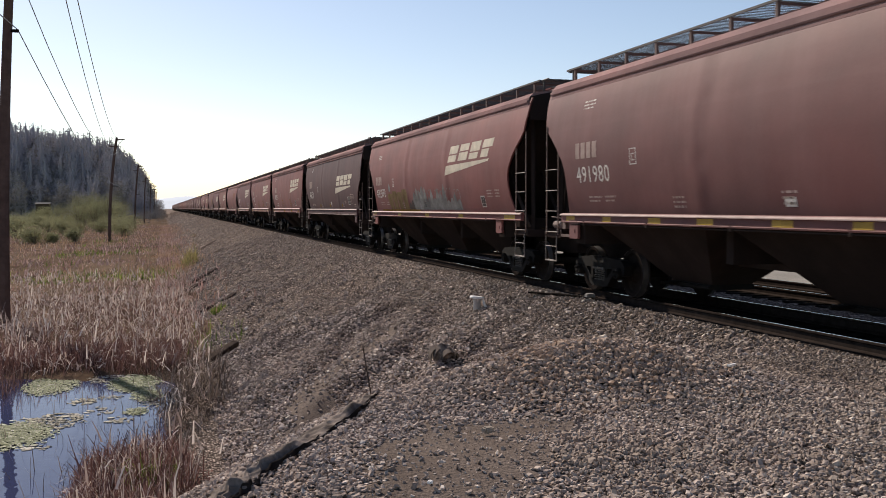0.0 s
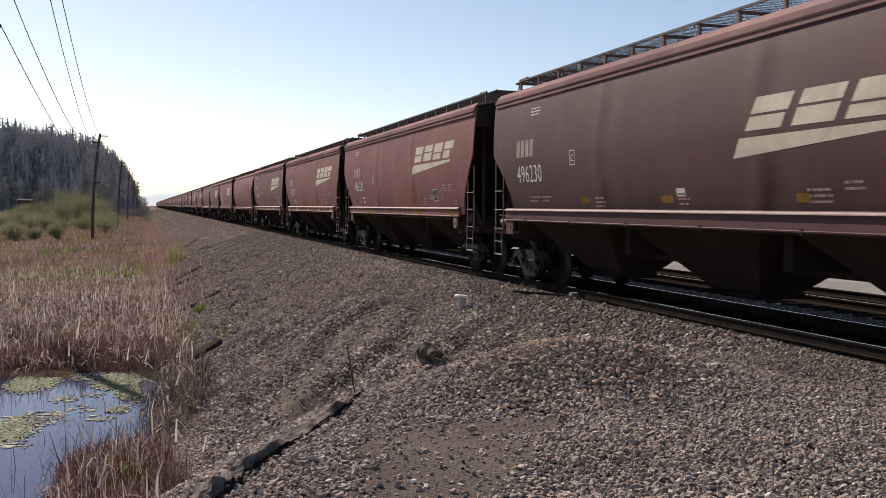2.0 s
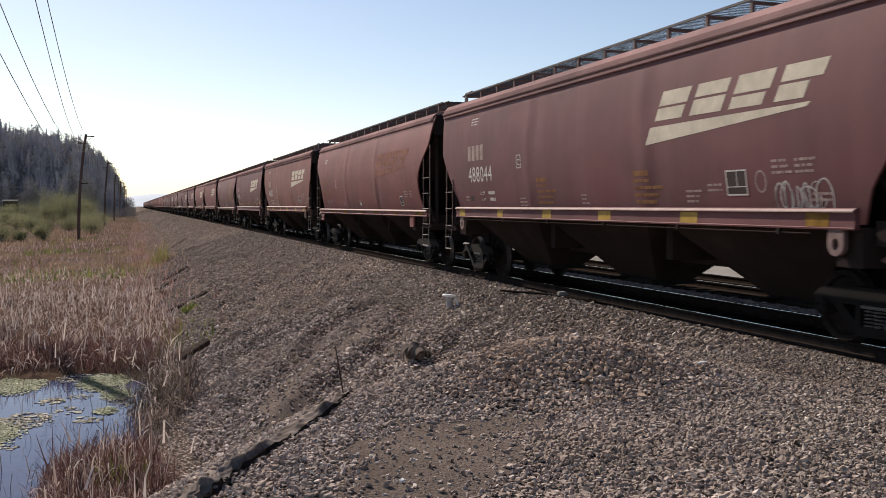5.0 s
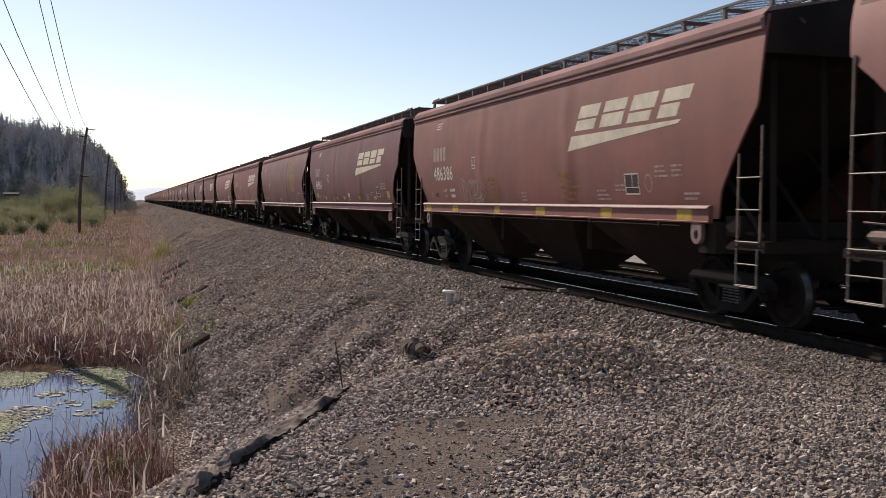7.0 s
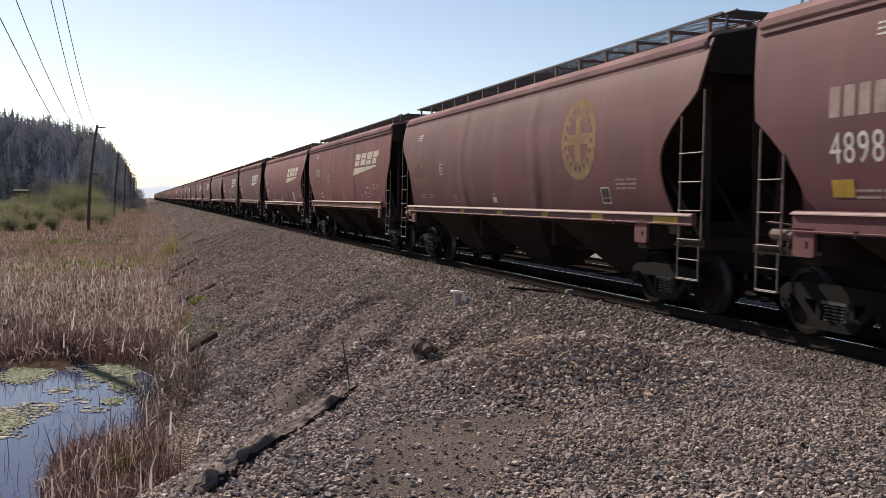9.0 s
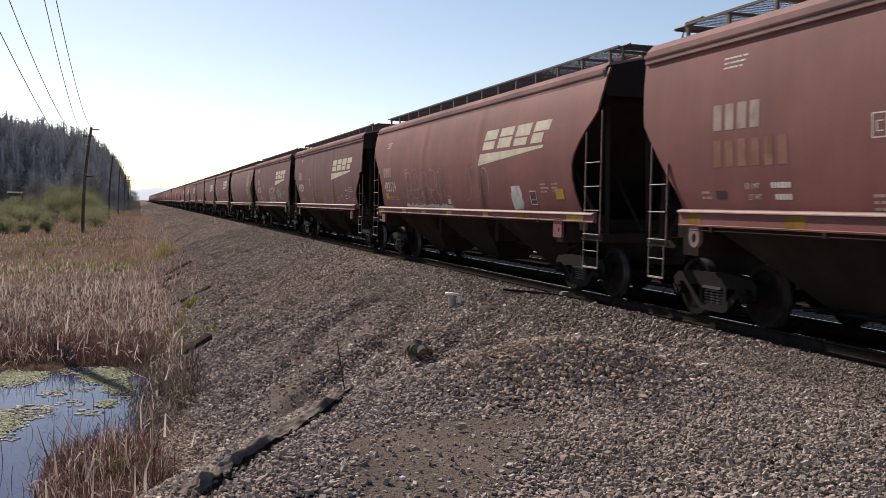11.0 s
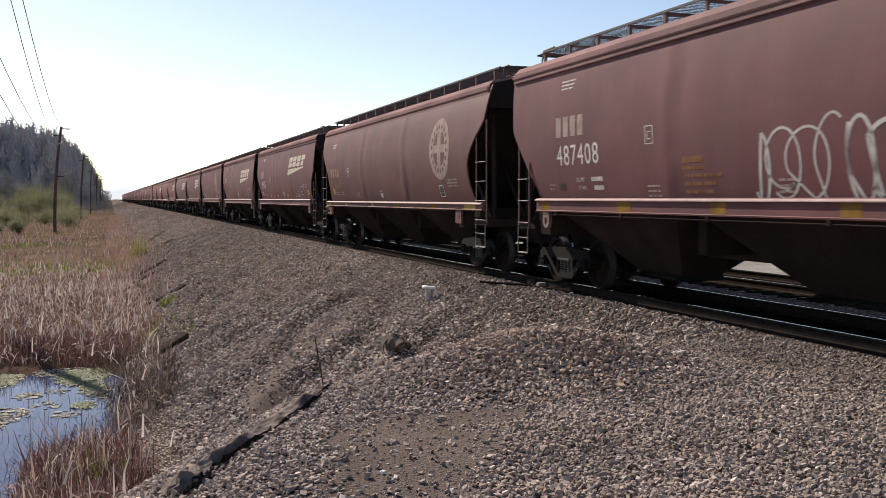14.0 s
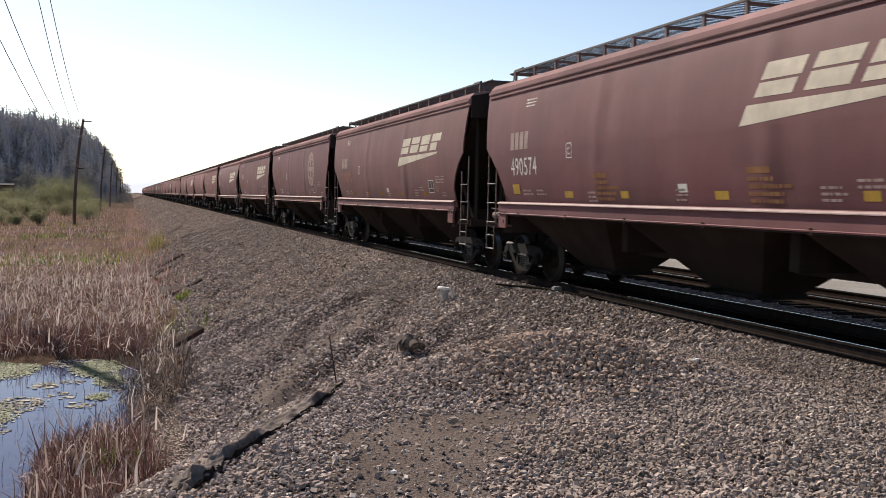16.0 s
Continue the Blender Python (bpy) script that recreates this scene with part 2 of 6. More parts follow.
def soil_amount(x, y):
    """Where bare gravelly soil shows on the pad: an aslant oval with a tail."""
    u, v = (x - 1.85) * 0.47 + (y - 6.1) * 0.88, (x - 1.85) * 0.88 - (y - 6.1) * 0.47
    tail = 0.75 * np.exp(-(((x - 2.8) / 0.65) ** 2 + ((y - 7.2) / 0.3) ** 2))
    return np.exp(-((u / 1.5) ** 2 + (v / 0.66) ** 2)) + tail + 0.22 * wave(x, y, 21, 0.9)


def streak_amount(x, y):
    """A worn soil track slanting down the bank."""
    return np.exp(-(((x - np.interp(y, [11, 15, 18.9, 20.3, 21.9, 23, 29], [1.6, 2.1, 2.75, 3.9, 5.15, 6.0, 7.4])) / 0.5) ** 2)) * (y > 11) * (y < 29) + 0.25 * wave(x, y, 22, 1.1) + 0.12 * wave(x, y, 23, 0.4)


def steps(*pieces):
    out = []
    for a, b, n in pieces:
        out.extend(np.linspace(a, b, n, endpoint=False))
    return np.array(out + [pieces[-1][1]])


GX = steps((-1800, -200, 9), (-200, -40, 16), (-40, -5, 24), (-5, 0.5, 40), (0.5, 8.6, 80), (8.6, 28, 24), (28, 200, 12), (200, 1800, 8))
GY = steps((-300, -20, 8), (-20, 2.5, 16), (2.5, 14, 110), (14, 30, 90), (30, 80, 60), (80, 400, 50), (400, 3200, 24))
gx, gy = np.meshgrid(GX, GY)
gz = height(gx, gy)
nx, ny = len(GX), len(GY)
idx = np.arange(nx * ny).reshape(ny, nx)
gf = np.stack([idx[:-1, :-1], idx[:-1, 1:], idx[1:, 1:], idx[1:, :-1]], -1).reshape(-1, 4)
me = mesh_of("ground", np.stack([gx, gy, gz], -1), gf, True)


def ballast_material(name, shade=1.0):
    m, t, b = material(name, 0.95)
    vec = coords(t)
    vo = node(t, "ShaderNodeTexVoronoi", Scale=23.0, Randomness=1.0)
    t.links.new(vec, vo.inputs["Vector"])
    sep = t.nodes.new("ShaderNodeSeparateColor")
    t.links.new(vo.outputs["Color"], sep.inputs[0])
    col = ramp(t, sep.outputs[0], [(p, tuple(q * shade for q in c)) for p, c in ((0.0, (0.083, 0.066, 0.058)), (0.4, (0.257, 0.202, 0.175)), (0.8, (0.450, 0.359, 0.312)), (1.0, (0.877, 0.732, 0.643)))])
    # cell edges darkened to stand for shade deep between the stones
    col = mixed(t, ramp(t, vo.outputs["Distance"], [(0.38, (0, 0, 0)), (0.62, (0.85, 0.85, 0.85))]), col, (0.030, 0.024, 0.021))
    big, mid = noise_of(t, vec, 0.35, 5), noise_of(t, vec, 4.5, 4)
    col = mixed(t, ramp(t, mid, [(0.35, (0.35, 0.35, 0.35)), (0.55, (0, 0, 0))]), col, (0.085, 0.070, 0.061))
    col = mixed(t, ramp(t, big, [(0.45, (0, 0, 0)), (0.68, (0.4, 0.4, 0.4))]), col, (0.15, 0.122, 0.105))
    t.links.new(col, b.inputs["Base Color"])
    bumped(t, b, vo.outputs["Distance"], 1.0, 0.06)
    return m


def soil_material(name, lo, hi, scale):
    m, t, b = material(name, 0.95)
    vec = coords(t)
    a, f = noise_of(t, vec, scale, 6), noise_of(t, vec, scale * 30, 4)
    col = mixed(t, ramp(t, f, [(0.35, (0, 0, 0)), (0.7, (0.6, 0.6, 0.6))]), ramp(t, a, [(0.35, lo), (0.65, hi)]), tuple(c * 0.55 for c in lo))
    t.links.new(col, b.inputs["Base Color"])
    bumped(t, b, f, 0.8, 0.03)
    return m


M_BALLAST = ballast_material("crushed_rock_ballast")
M_STAINED = ballast_material("stained_rock_ballast", 0.86)
M_SOIL = soil_material("gravelly_soil", (0.130, 0.104, 0.090), (0.19, 0.155, 0.135), 1.2)
M_MARSH = soil_material("marsh_litter", (0.09, 0.062, 0.045), (0.20, 0.145, 0.105), 0.22)
M_MEADOW = soil_material("spring_meadow", (0.12, 0.15, 0.045), (0.24, 0.25, 0.09), 0.03)
M_YARD = soil_material("pale_yard_gravel", (0.26, 0.245, 0.22), (0.36, 0.34, 0.31), 0.5)
# oily bed taken near black: the train's shade is in this colour
M_BED = soil_material("oily_shaded_ballast", (0.014, 0.0115, 0.0105), (0.030, 0.024, 0.021), 6.0)
# strip beside the near rail, darkened to paint the cars' shadow on it
M_EDGE = soil_material("dirty_shaded_tie_end_ballast", (0.052, 0.042, 0.037), (0.092, 0.074, 0.065), 9.0)
for m in (M_BALLAST, M_SOIL, M_MARSH, M_MEADOW, M_YARD, M_BED, M_EDGE, M_STAINED):
    me.materials.append(m)
cx = (gx[:-1, :-1] + gx[1:, 1:]) / 2
cy = (gy[:-1, :-1] + gy[1:, 1:]) / 2
toe = 1.15 + 0.35 * wave(cx, cy, 9, 6.0) - 1.1 * np.clip((27 - cy) / 4, 0, 1) + 0.7 * wave(cx, cy, 10, 22.0) * np.clip((cy - 35) / 30, 0, 1)
kind = np.zeros(cx.shape, np.int32)
kind[(cx < toe)] = 2
kind[(cx < 60) & (cx > 15.6)] = 4
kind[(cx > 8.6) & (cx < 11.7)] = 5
kind[(cx > 8.25) & (cx < 8.6)] = 6
kind[(cx > 6.55 + 0.5 * wave(cx, cy, 27, 3.0) + 2.4 * np.clip((cy - 14) / 18, 0, 1)) & (cx < 8.25)] = 7
kind[(cx > 24)] = 3
kind[(cx < -30) & (cy > 230)] = 3
kind[(cx < -75)] = 3
soil = soil_amount(cx, cy)
kind[(soil > 0.45) & (kind == 0)] = 1
streak = streak_amount(cx, cy)
kind[(streak > 0.5) & (kind == 0)] = 1
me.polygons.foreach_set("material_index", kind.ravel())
me.update()
tagged(new("ground", me), kind="structure")


def scatter_rocks(name, x0, x1, y0, y1, count, size, seed, label, keep=None, rough_cut=False, mat=None):
    """Loose stones lying on the ground, as one mesh."""
    r = np.random.RandomState(seed)
    x, y = r.uniform(x0, x1, count), r.uniform(y0, y1, count)
    if keep is not None:
        k = keep(x, y, r)
        x, y = x[k], y[k]
    n = len(x)
    turn = np.arange(4) * math.pi / 2
    ico = np.concatenate([np.stack([np.cos(turn), np.sin(turn), np.full(4, -0.55)], -1), np.stack([0.78 * np.cos(turn + 0.785), 0.78 * np.sin(turn + 0.785), np.full(4, 0.62)], -1)])
    tri = np.array([(4, 5, 6), (4, 6, 7)] + [t for k in range(4) for t in ((k, (k + 1) % 4, 4 + k), ((k + 1) % 4, 4 + (k + 1) % 4, 4 + k))])
    if rough_cut:
        ico = np.array([(1, 0, 0), (-1, 0, 0), (0, 1, 0), (0, -1, 0), (0, 0, 1), (0, 0, -1)]) * 1.0
        tri = np.array([(0, 2, 4), (2, 1, 4), (1, 3, 4), (3, 0, 4), (2, 0, 5), (1, 2, 5), (3, 1, 5), (0, 3, 5)])
    q = len(ico)
    v = ico[None] * r.uniform(0.62, 1.25, (n, q, 1)) + r.uniform(-0.22, 0.22, (n, q, 3))
    v = v * np.stack([r.uniform(0.8, 1.3, n), r.uniform(0.6, 1.0, n), r.uniform(0.42, 0.78, n)], -1)[:, None]
    a, b = r.uniform(0, 6.28, n), r.normal(0, 0.6, n)
    ca, sa, cb, sb = np.cos(a), np.sin(a), np.cos(b), np.sin(b)
    vx, vy, vz = v[..., 0], v[..., 1], v[..., 2]
    vx, vz = vx * cb[:, None] + vz * sb[:, None], -vx * sb[:, None] + vz * cb[:, None]
    vx, vy = vx * ca[:, None] - vy * sa[:, None], vx * sa[:, None] + vy * ca[:, None]
    sz = (size * np.exp(r.normal(0, 0.22, n)))[:, None]
    z = height(x, y) + sz[:, 0] * r.uniform(-0.1, 0.6, n)
    co = np.stack([vx * sz + x[:, None], vy * sz + y[:, None], vz * sz + z[:, None]], -1)
    f = (tri[None] + q * np.arange(n)[:, None, None]).reshape(-1, 3)
    ob = new(name, mesh_of(name, co, f))
    ob.data.materials.append(mat or M_ROCK)
    return tagged(ob, label, "gravel", kind="stuff")


M_ROCK = per_island("broken_ballast_rock", [(0.0, (0.190, 0.152, 0.131)), (0.35, (0.318, 0.257, 0.222)), (0.75, (0.430, 0.353, 0.306)), (0.93, (0.535, 0.447, 0.390)), (1.0, (0.78, 0.68, 0.59))], 0.95, (0.5, (0.37, 0.293, 0.243)))
M_ROCKD = per_island("coarse_grey_ballast", [(0.0, (0.156, 0.125, 0.106)), (0.35, (0.253, 0.207, 0.175)), (0.75, (0.354, 0.293, 0.248)), (0.95, (0.440, 0.369, 0.311)), (1.0, (0.638, 0.561, 0.479))], 0.95, (0.5, (0.303, 0.240, 0.196)))


def on_pad(x, y, r):
    s = soil_amount(x, y)
    return ((s + r.uniform(-0.25, 0.25, len(x)) < 0.45) | (r.uniform(0, 1, len(x)) < 0.07)) & (x > -0.6) & (x < 0.95 * y + 0.4) & (height(x, y) > -1.9)


M_ROCKE = per_island("oil_stained_ballast", [(0.0, (0.114, 0.092, 0.078)), (0.35, (0.185, 0.152, 0.130)), (0.75, (0.263, 0.218, 0.186)), (0.95, (0.336, 0.282, 0.240)), (1.0, (0.515, 0.448, 0.386))], 0.95, (0.5, (0.224, 0.179, 0.148)))


def edge_of_track(x, y, r):
    return r.uniform(0, 1, len(x)) < np.clip((x - 5.9 - 0.3 * wave(x, y, 27, 3.0) - 2.4 * np.clip((y - 14) / 18, 0, 1)) / 1.0, 0, 1)


def by_track(x, y, r):
    """Share of the coarse grey ballast, growing towards the track."""
    t = np.clip((x - 3.3 - 0.25 * (y - 7)) / 1.8, 0, 0.92)
    t = np.maximum(t, 0.9 * np.exp(-(((x - 3.1) / 0.8) ** 2 + ((y - 5.9) / 0.8) ** 2)))
    return r.uniform(0, 1, len(x)) < t * (1 - 0.75 * np.exp(-(((x - 5.3) / 0.9) ** 2 + ((y - 8.0) / 0.55) ** 2)))


def on_pad_tan(x, y, r):
    return on_pad(x, y, r) & ~by_track(x, y, r)


def on_pad_grey(x, y, r):
    return on_pad(x, y, r) & by_track(x, y, r) & ~edge_of_track(x, y, r)


def on_pad_dark(x, y, r):
    return on_pad(x, y, r) & edge_of_track(x, y, r)


def shoulder(x, y, r):
    """Share of the dark ballast on the bank, growing towards the track."""
    return r.uniform(0, 1, len(x)) < np.clip((x - 5.0 - 0.5 * wave(x, y, 25, 5.0)) / 2.0, 0, 0.72) * np.clip((36 - y) / 12, 0, 1)


def on_bank_dark(x, y, r):
    return shoulder(x, y, r) & ~edge_of_track(x, y, r)


def on_bank_edge(x, y, r):
    return edge_of_track(x, y, r)


def on_bank_pale(x, y, r):
    return on_bank(x, y, r) & ~shoulder(x, y, r)


def on_bank(x, y, r):
    s = streak_amount(x, y)
    return ((s < 0.55) | (r.uniform(0, 1, len(x)) < 0.22)) & (x > 1.2 + 0.4 * wave(x, y, 9, 6.0) - 1.1 * np.clip((27 - y) / 4, 0, 1)) 


# ---------------------------------------------------------------- tracks
def rail_mesh(name, y0, y1):
    bm = bmesh.new()
    slab_outline = [(-0.075, -0.172), (0.075, -0.172), (0.075, -0.16), (0.012, -0.135), (0.012, -0.045), (0.036, -0.03), (0.036, -0.008), (0.030, -0.003), (0.012, 0.0), (-0.012, 0.0), (-0.030, -0.003), (-0.036, -0.008), (-0.036, -0.03), (-0.012, -0.045), (-0.012, -0.135), (-0.075, -0.16)]
    hexa(bm, [(x, y0, z) for x, z in slab_outline], [(x, y1, z) for x, z in slab_outline])
    bmesh.ops.recalc_face_normals(bm, faces=bm.faces)
    me = bpy.data.meshes.new(name)
    bm.to_mesh(me)
    bm.free()
    me.materials.append(M_RAILW)
    me.materials.append(M_RAIL)
    for p in me.polygons:
        if p.normal.z > 0.7 and p.center.z > -0.0005:
            p.material_index = 1
    return me


def build_track(name, x, z, label):
    t = tagged(new(name), label, "railway track", kind="structure")
    t.location = (x, 0, z)
    me = rail_mesh("rail", -120, 1500)
    for s in (-0.753, 0.753):
        ob = new("rail", me)
        ob.parent, ob.location = t, (s, 0, 0)
    bm = bmesh.new()
    box(bm, -1.3, 1.3, -0.115, 0.115, -0.34, -0.172)
    bmesh.ops.bevel(bm, geom=bm.edges[:], offset=0.012, segments=1, affect="EDGES")
    tie = bpy.data.meshes.new("tie")
    bm.to_mesh(tie)
    bm.free()
    tie.materials.append(M_TIE)
    r = random.Random(4)
    for i in range(120):
        ob = new("tie", tie)
        ob.parent = t
        ob.location = (r.uniform(-0.03, 0.03), 1.0 + i * 0.53, 0.0)
        ob.rotation_euler = (0, 0, r.uniform(-0.02, 0.02))
    return t

# ---------------------------------------------------------------- covered hopper cars
SIDE_Z = [1.50, 1.75, 2.0, 2.25, 2.5, 2.75, 3.0, 3.25, 3.5, 3.75, 4.0, 4.2]
SIDE = {
    "round": (SIDE_Z, [1.385, 1.462, 1.525, 1.572, 1.604, 1.620, 1.617, 1.600, 1.570, 1.526, 1.468, 1.40]),
    "straight": (SIDE_Z, [1.440, 1.498, 1.545, 1.580, 1.603, 1.617, 1.621, 1.618, 1.608, 1.591, 1.567, 1.54]),
    "curved": (SIDE_Z, [1.420, 1.486, 1.540, 1.580, 1.606, 1.620, 1.620, 1.609, 1.590, 1.563, 1.528, 1.49]),
}
SIDE["notched"] = SIDE["straight"]
CUT = {
    "round": ([1.50, 1.75, 2.0, 2.25, 2.5, 2.66, 2.9, 3.10, 3.27, 3.43, 3.8, 4.2], [1.75, 1.84, 1.92, 1.95, 1.91, 1.82, 1.58, 1.33, 1.08, 0.90, 0.82, 0.78]),
    "straight": ([1.50, 1.91, 2.4, 3.0, 3.1, 3.6, 4.2], [2.05, 1.86, 1.45, 0.95, 0.92, 0.88, 0.85]),
    "curved": ([1.50, 1.7, 1.95, 2.1, 2.37, 2.6, 2.72, 2.86, 3.1, 3.7, 4.2], [1.80, 1.83, 1.84, 1.76, 1.55, 1.30, 1.14, 0.95, 0.92, 0.84, 0.76]),
    "notched": ([1.50, 1.70, 2.09, 2.35, 2.60, 2.66, 2.84, 2.86, 4.2], [2.12, 2.20, 2.22, 1.86, 1.52, 1.40, 1.34, 1.00, 0.90]),
}
LENGTH = {"round": 18.65, "straight": 18.05, "notched": 17.6, "curved": 17.6}
SILL = {"round": (1.415, 1.59, 0.70), "straight": (1.44, 1.68, 1.83), "notched": (1.44, 1.64, 1.83), "curved": (1.40, 1.66, 1.55)}
SILL_SET = {"round": 1.0, "straight": 0.1, "notched": 0.0, "curved": 0.1}
MARK_AT = {"round": (6.73, 3.0), "straight": (6.33, 3.04), "notched": (6.48, 3.02), "curved": (6.78, 3.02)}
NUMBER_AT = {"round": (2.35, 2.56, 2.10, 0.32, 1.0), "straight": (2.76, 2.80, 2.29, 0.375, 0.95), "curved": (2.25, 2.78, 2.24, 0.38, 0.8), "notched": (2.2, 2.80, 2.24, 0.38, 0.82)}
MESHES = {}


def side_x(kind, z):
    return float(np.interp(z, *SIDE[kind]))


def cached(key, build):
    if key not in MESHES:
        bm = bmesh.new()
        build(bm)
        bmesh.ops.recalc_face_normals(bm, faces=bm.faces)
        m = bpy.data.meshes.new(key[-1])
        bm.to_mesh(m)
        bm.free()
        MESHES[key] = m
    return MESHES[key]


def side_sheet(bm, kind, s):
    """A bowed steel sheet with shaped ends; its rim has vertices of its own, so that the sheet shades smoothly."""
    half = LENGTH[kind] / 2
    zs = sorted(set(CUT[kind][0]) | set(SIDE[kind][0]))
    cols = 13
    short = 0.2 if kind == "curved" else 0.0
    place = lambda skin, z, i: (s * (side_x(kind, z) - skin), (2 * i / (cols - 1) - 1) * (half - float(np.interp(z, *CUT[kind])) + 0.17) + short * (1 - i / (cols - 1)), z)
    for skin in (0.0, 0.035):
        grid = [[bm.verts.new(place(skin, z, i)) for i in range(cols)] for z in zs]
        for r0, r1 in zip(grid, grid[1:]):
            for i in range(cols - 1):
                bm.faces.new((r0[i], r0[i + 1], r1[i + 1], r1[i])).smooth = True
    for a, b in zip(zs, zs[1:]):
        for i in (0, cols - 1):
            bm.faces.new([bm.verts.new(place(*q, i)) for q in ((0.0, a), (0.0, b), (0.035, b), (0.035, a))])
    for z in (zs[0], zs[-1]):
        for i in range(cols - 1):
            bm.faces.new([bm.verts.new(place(k, z, j)) for k, j in ((0.0, i), (0.0, i + 1), (0.035, i + 1), (0.035, i))])


def roof_shell(bm, kind):
    half = LENGTH[kind] / 2 - 0.735
    w = side_x(kind, 4.2)
    outline = [(-w - 0.055, 4.0), (-w - 0.068, 4.008), (-w - 0.068, 4.045), (-w - 0.05, 4.055), (-w - 0.05, 4.07), (-w - 0.075, 4.078), (-w - 0.09, 4.10), (-w - 0.09, 4.145), (-w - 0.045, 4.155), (-w - 0.045, 4.20), (-w, 4.245), (-w + 0.06, 4.31), (-0.42, 4.47), (-0.42, 4.53), (-0.36, 4.58), (0.36, 4.58), (0.42, 4.53), (0.42, 4.47), (w - 0.06, 4.31), (w, 4.245), (w + 0.045, 4.20), (w + 0.045, 4.155), (w + 0.09, 4.145), (w + 0.09, 4.10), (w + 0.075, 4.078), (w + 0.05, 4.07), (w + 0.05, 4.055), (w + 0.068, 4.045), (w + 0.068, 4.008), (w + 0.055, 4.0), (w - 0.02, 4.0), (-w + 0.02, 4.0)]
    hexa(bm, [(x, -half, z) for x, z in outline], [(x, half, z) for x, z in outline])


def hatch(bm, y0, y1):
    outline = [(-0.40, 4.585), (-0.40, 4.63), (-0.30, 4.67), (0.30, 4.67), (0.40, 4.63), (0.40, 4.585)]
    hexa(bm, [(x, y0, z) for x, z in outline], [(x, y1, z) for x, z in outline])


def sill_channel(bm, kind, s):
    z0, z1, off = SILL[kind]
    e = LENGTH[kind] / 2 - off
    x = 1.62
    outline = [(x - 0.06, z0), (x + 0.025, z0), (x + 0.03, z0 + 0.02), (x + 0.012, z0 + 0.03), (x + 0.012, z1 - 0.045), (x + 0.05, z1 - 0.035), (x + 0.05, z1 - 0.025), (x - 0.01, z1 + 0.012), (x - 0.06, z1 + 0.014)]
    hexa(bm, [(s * a, -e, b) for a, b in outline], [(s * a, e - SILL_SET[kind], b) for a, b in outline])


def sill_stripe(bm, kind, s):
    """The pale rim along the sill's sloping top."""
    z0, z1, off = SILL[kind]
    e = LENGTH[kind] / 2 - off
    x = 1.62
    outline = [(x + 0.030, z1 - 0.040), (x + 0.054, z1 - 0.036), (x + 0.054, z1 - 0.022), (x + 0.016, z1 + 0.002), (x + 0.012, z1 - 0.004)]
    hexa(bm, [(s * a, -e - 0.003, b) for a, b in outline], [(s * a, e - SILL_SET[kind] + 0.003, b) for a, b in outline])


def slope_sheets(bm, kind, end):
    """An inclined end sheet and the bulkhead above it."""
    half = LENGTH[kind] / 2
    for s in (end,):
        a, b = half - 1.0, half - 4.1
        pts = [(a, 4.08), (a, 3.55), (b, 1.42), (b - 0.06, 1.42), (a - 0.06, 3.58), (a - 0.06, 4.08)]
        w = 1.34 if kind == "round" else 1.40
        hexa(bm, [(-w, s * y, z) for y, z in pts], [(w, s * y, z) for y, z in pts])


def end_frame(bm, kind, end):
    """End sill, draft gear housing, posts and braces under the slope sheet."""
    half = LENGTH[kind] / 2
    for s in (end,):
        y = s * (half - 0.72)
        box(bm, -1.45, 1.45, min(y, y - s * 0.12), max(y, y - s * 0.12), 1.06, 1.22)
        box(bm, -0.24, 0.24, min(y, y - s * 3.0), max(y, y - s * 3.0), 0.66, 1.08)
        for x in (-1.28, -0.45, 0.45, 1.28):
            tube(bm, (x, y - s * 0.1, 1.2), (x * 0.97, y - s * 0.25, 3.9), 0.055, n=4)
            tube(bm, (x, y - s * 0.3, 1.25), (x, y - s * 1.9, 2.75), 0.045, n=4)
        # dark plate over the roof's end, put there for the shade on it
        w = side_x(kind, 4.2) + 0.02
        ring = [(-w, 3.7), (w, 3.7), (w, 4.23), (0.42, 4.45), (0.36, 4.59), (-0.36, 4.59), (-0.42, 4.45), (-w, 4.23)]
        hexa(bm, [(a, y + s * 0.012, b) for a, b in ring], [(a, y - s * 0.02, b) for a, b in ring])
        box(bm, -0.55, 0.55, min(y - s * 0.05, y - s * 2.9), max(y - s * 0.05, y - s * 2.9), 1.20, 1.235)


def hopper(bm, kind, k):
    y = k * 4.62
    top, bot, z1, z0 = 2.02, 0.66, 1.46, 0.38
    w1, w0 = 1.37, 0.38
    low = [(-w0, y - bot, z0), (w0, y - bot, z0), (w0, y + bot, z0), (-w0, y + bot, z0)]
    high = [(-w1, y - top, z1), (w1, y - top, z1), (w1, y + top, z1), (-w1, y + top, z1)]
    hexa(bm, low, high)


def hopper_gate(bm, k):
    y = k * 4.62
    box(bm, -0.44, 0.44, y - 0.66, y + 0.66, 0.29, 0.38)
    box(bm, -0.50, -0.44, y - 0.72, y + 0.72, 0.32, 0.36)
    tube(bm, (-0.85, y + 0.3, 0.36), (0.85, y + 0.3, 0.36), 0.03)


def stub_sill(bm, kind, e):
    half = LENGTH[kind] / 2 - 0.75
    box(bm, -0.26, 0.26, min(e * 5.7, e * half), max(e * 5.7, e * half), 0.72, 1.16)


def centre_beam(bm):
    box(bm, -0.16, 0.16, -5.7, 5.7, 0.72, 1.0)


def crossbearer(bm):
    box(bm, -1.1, 1.1, -0.10, 0.10, 0.84, 1.46)


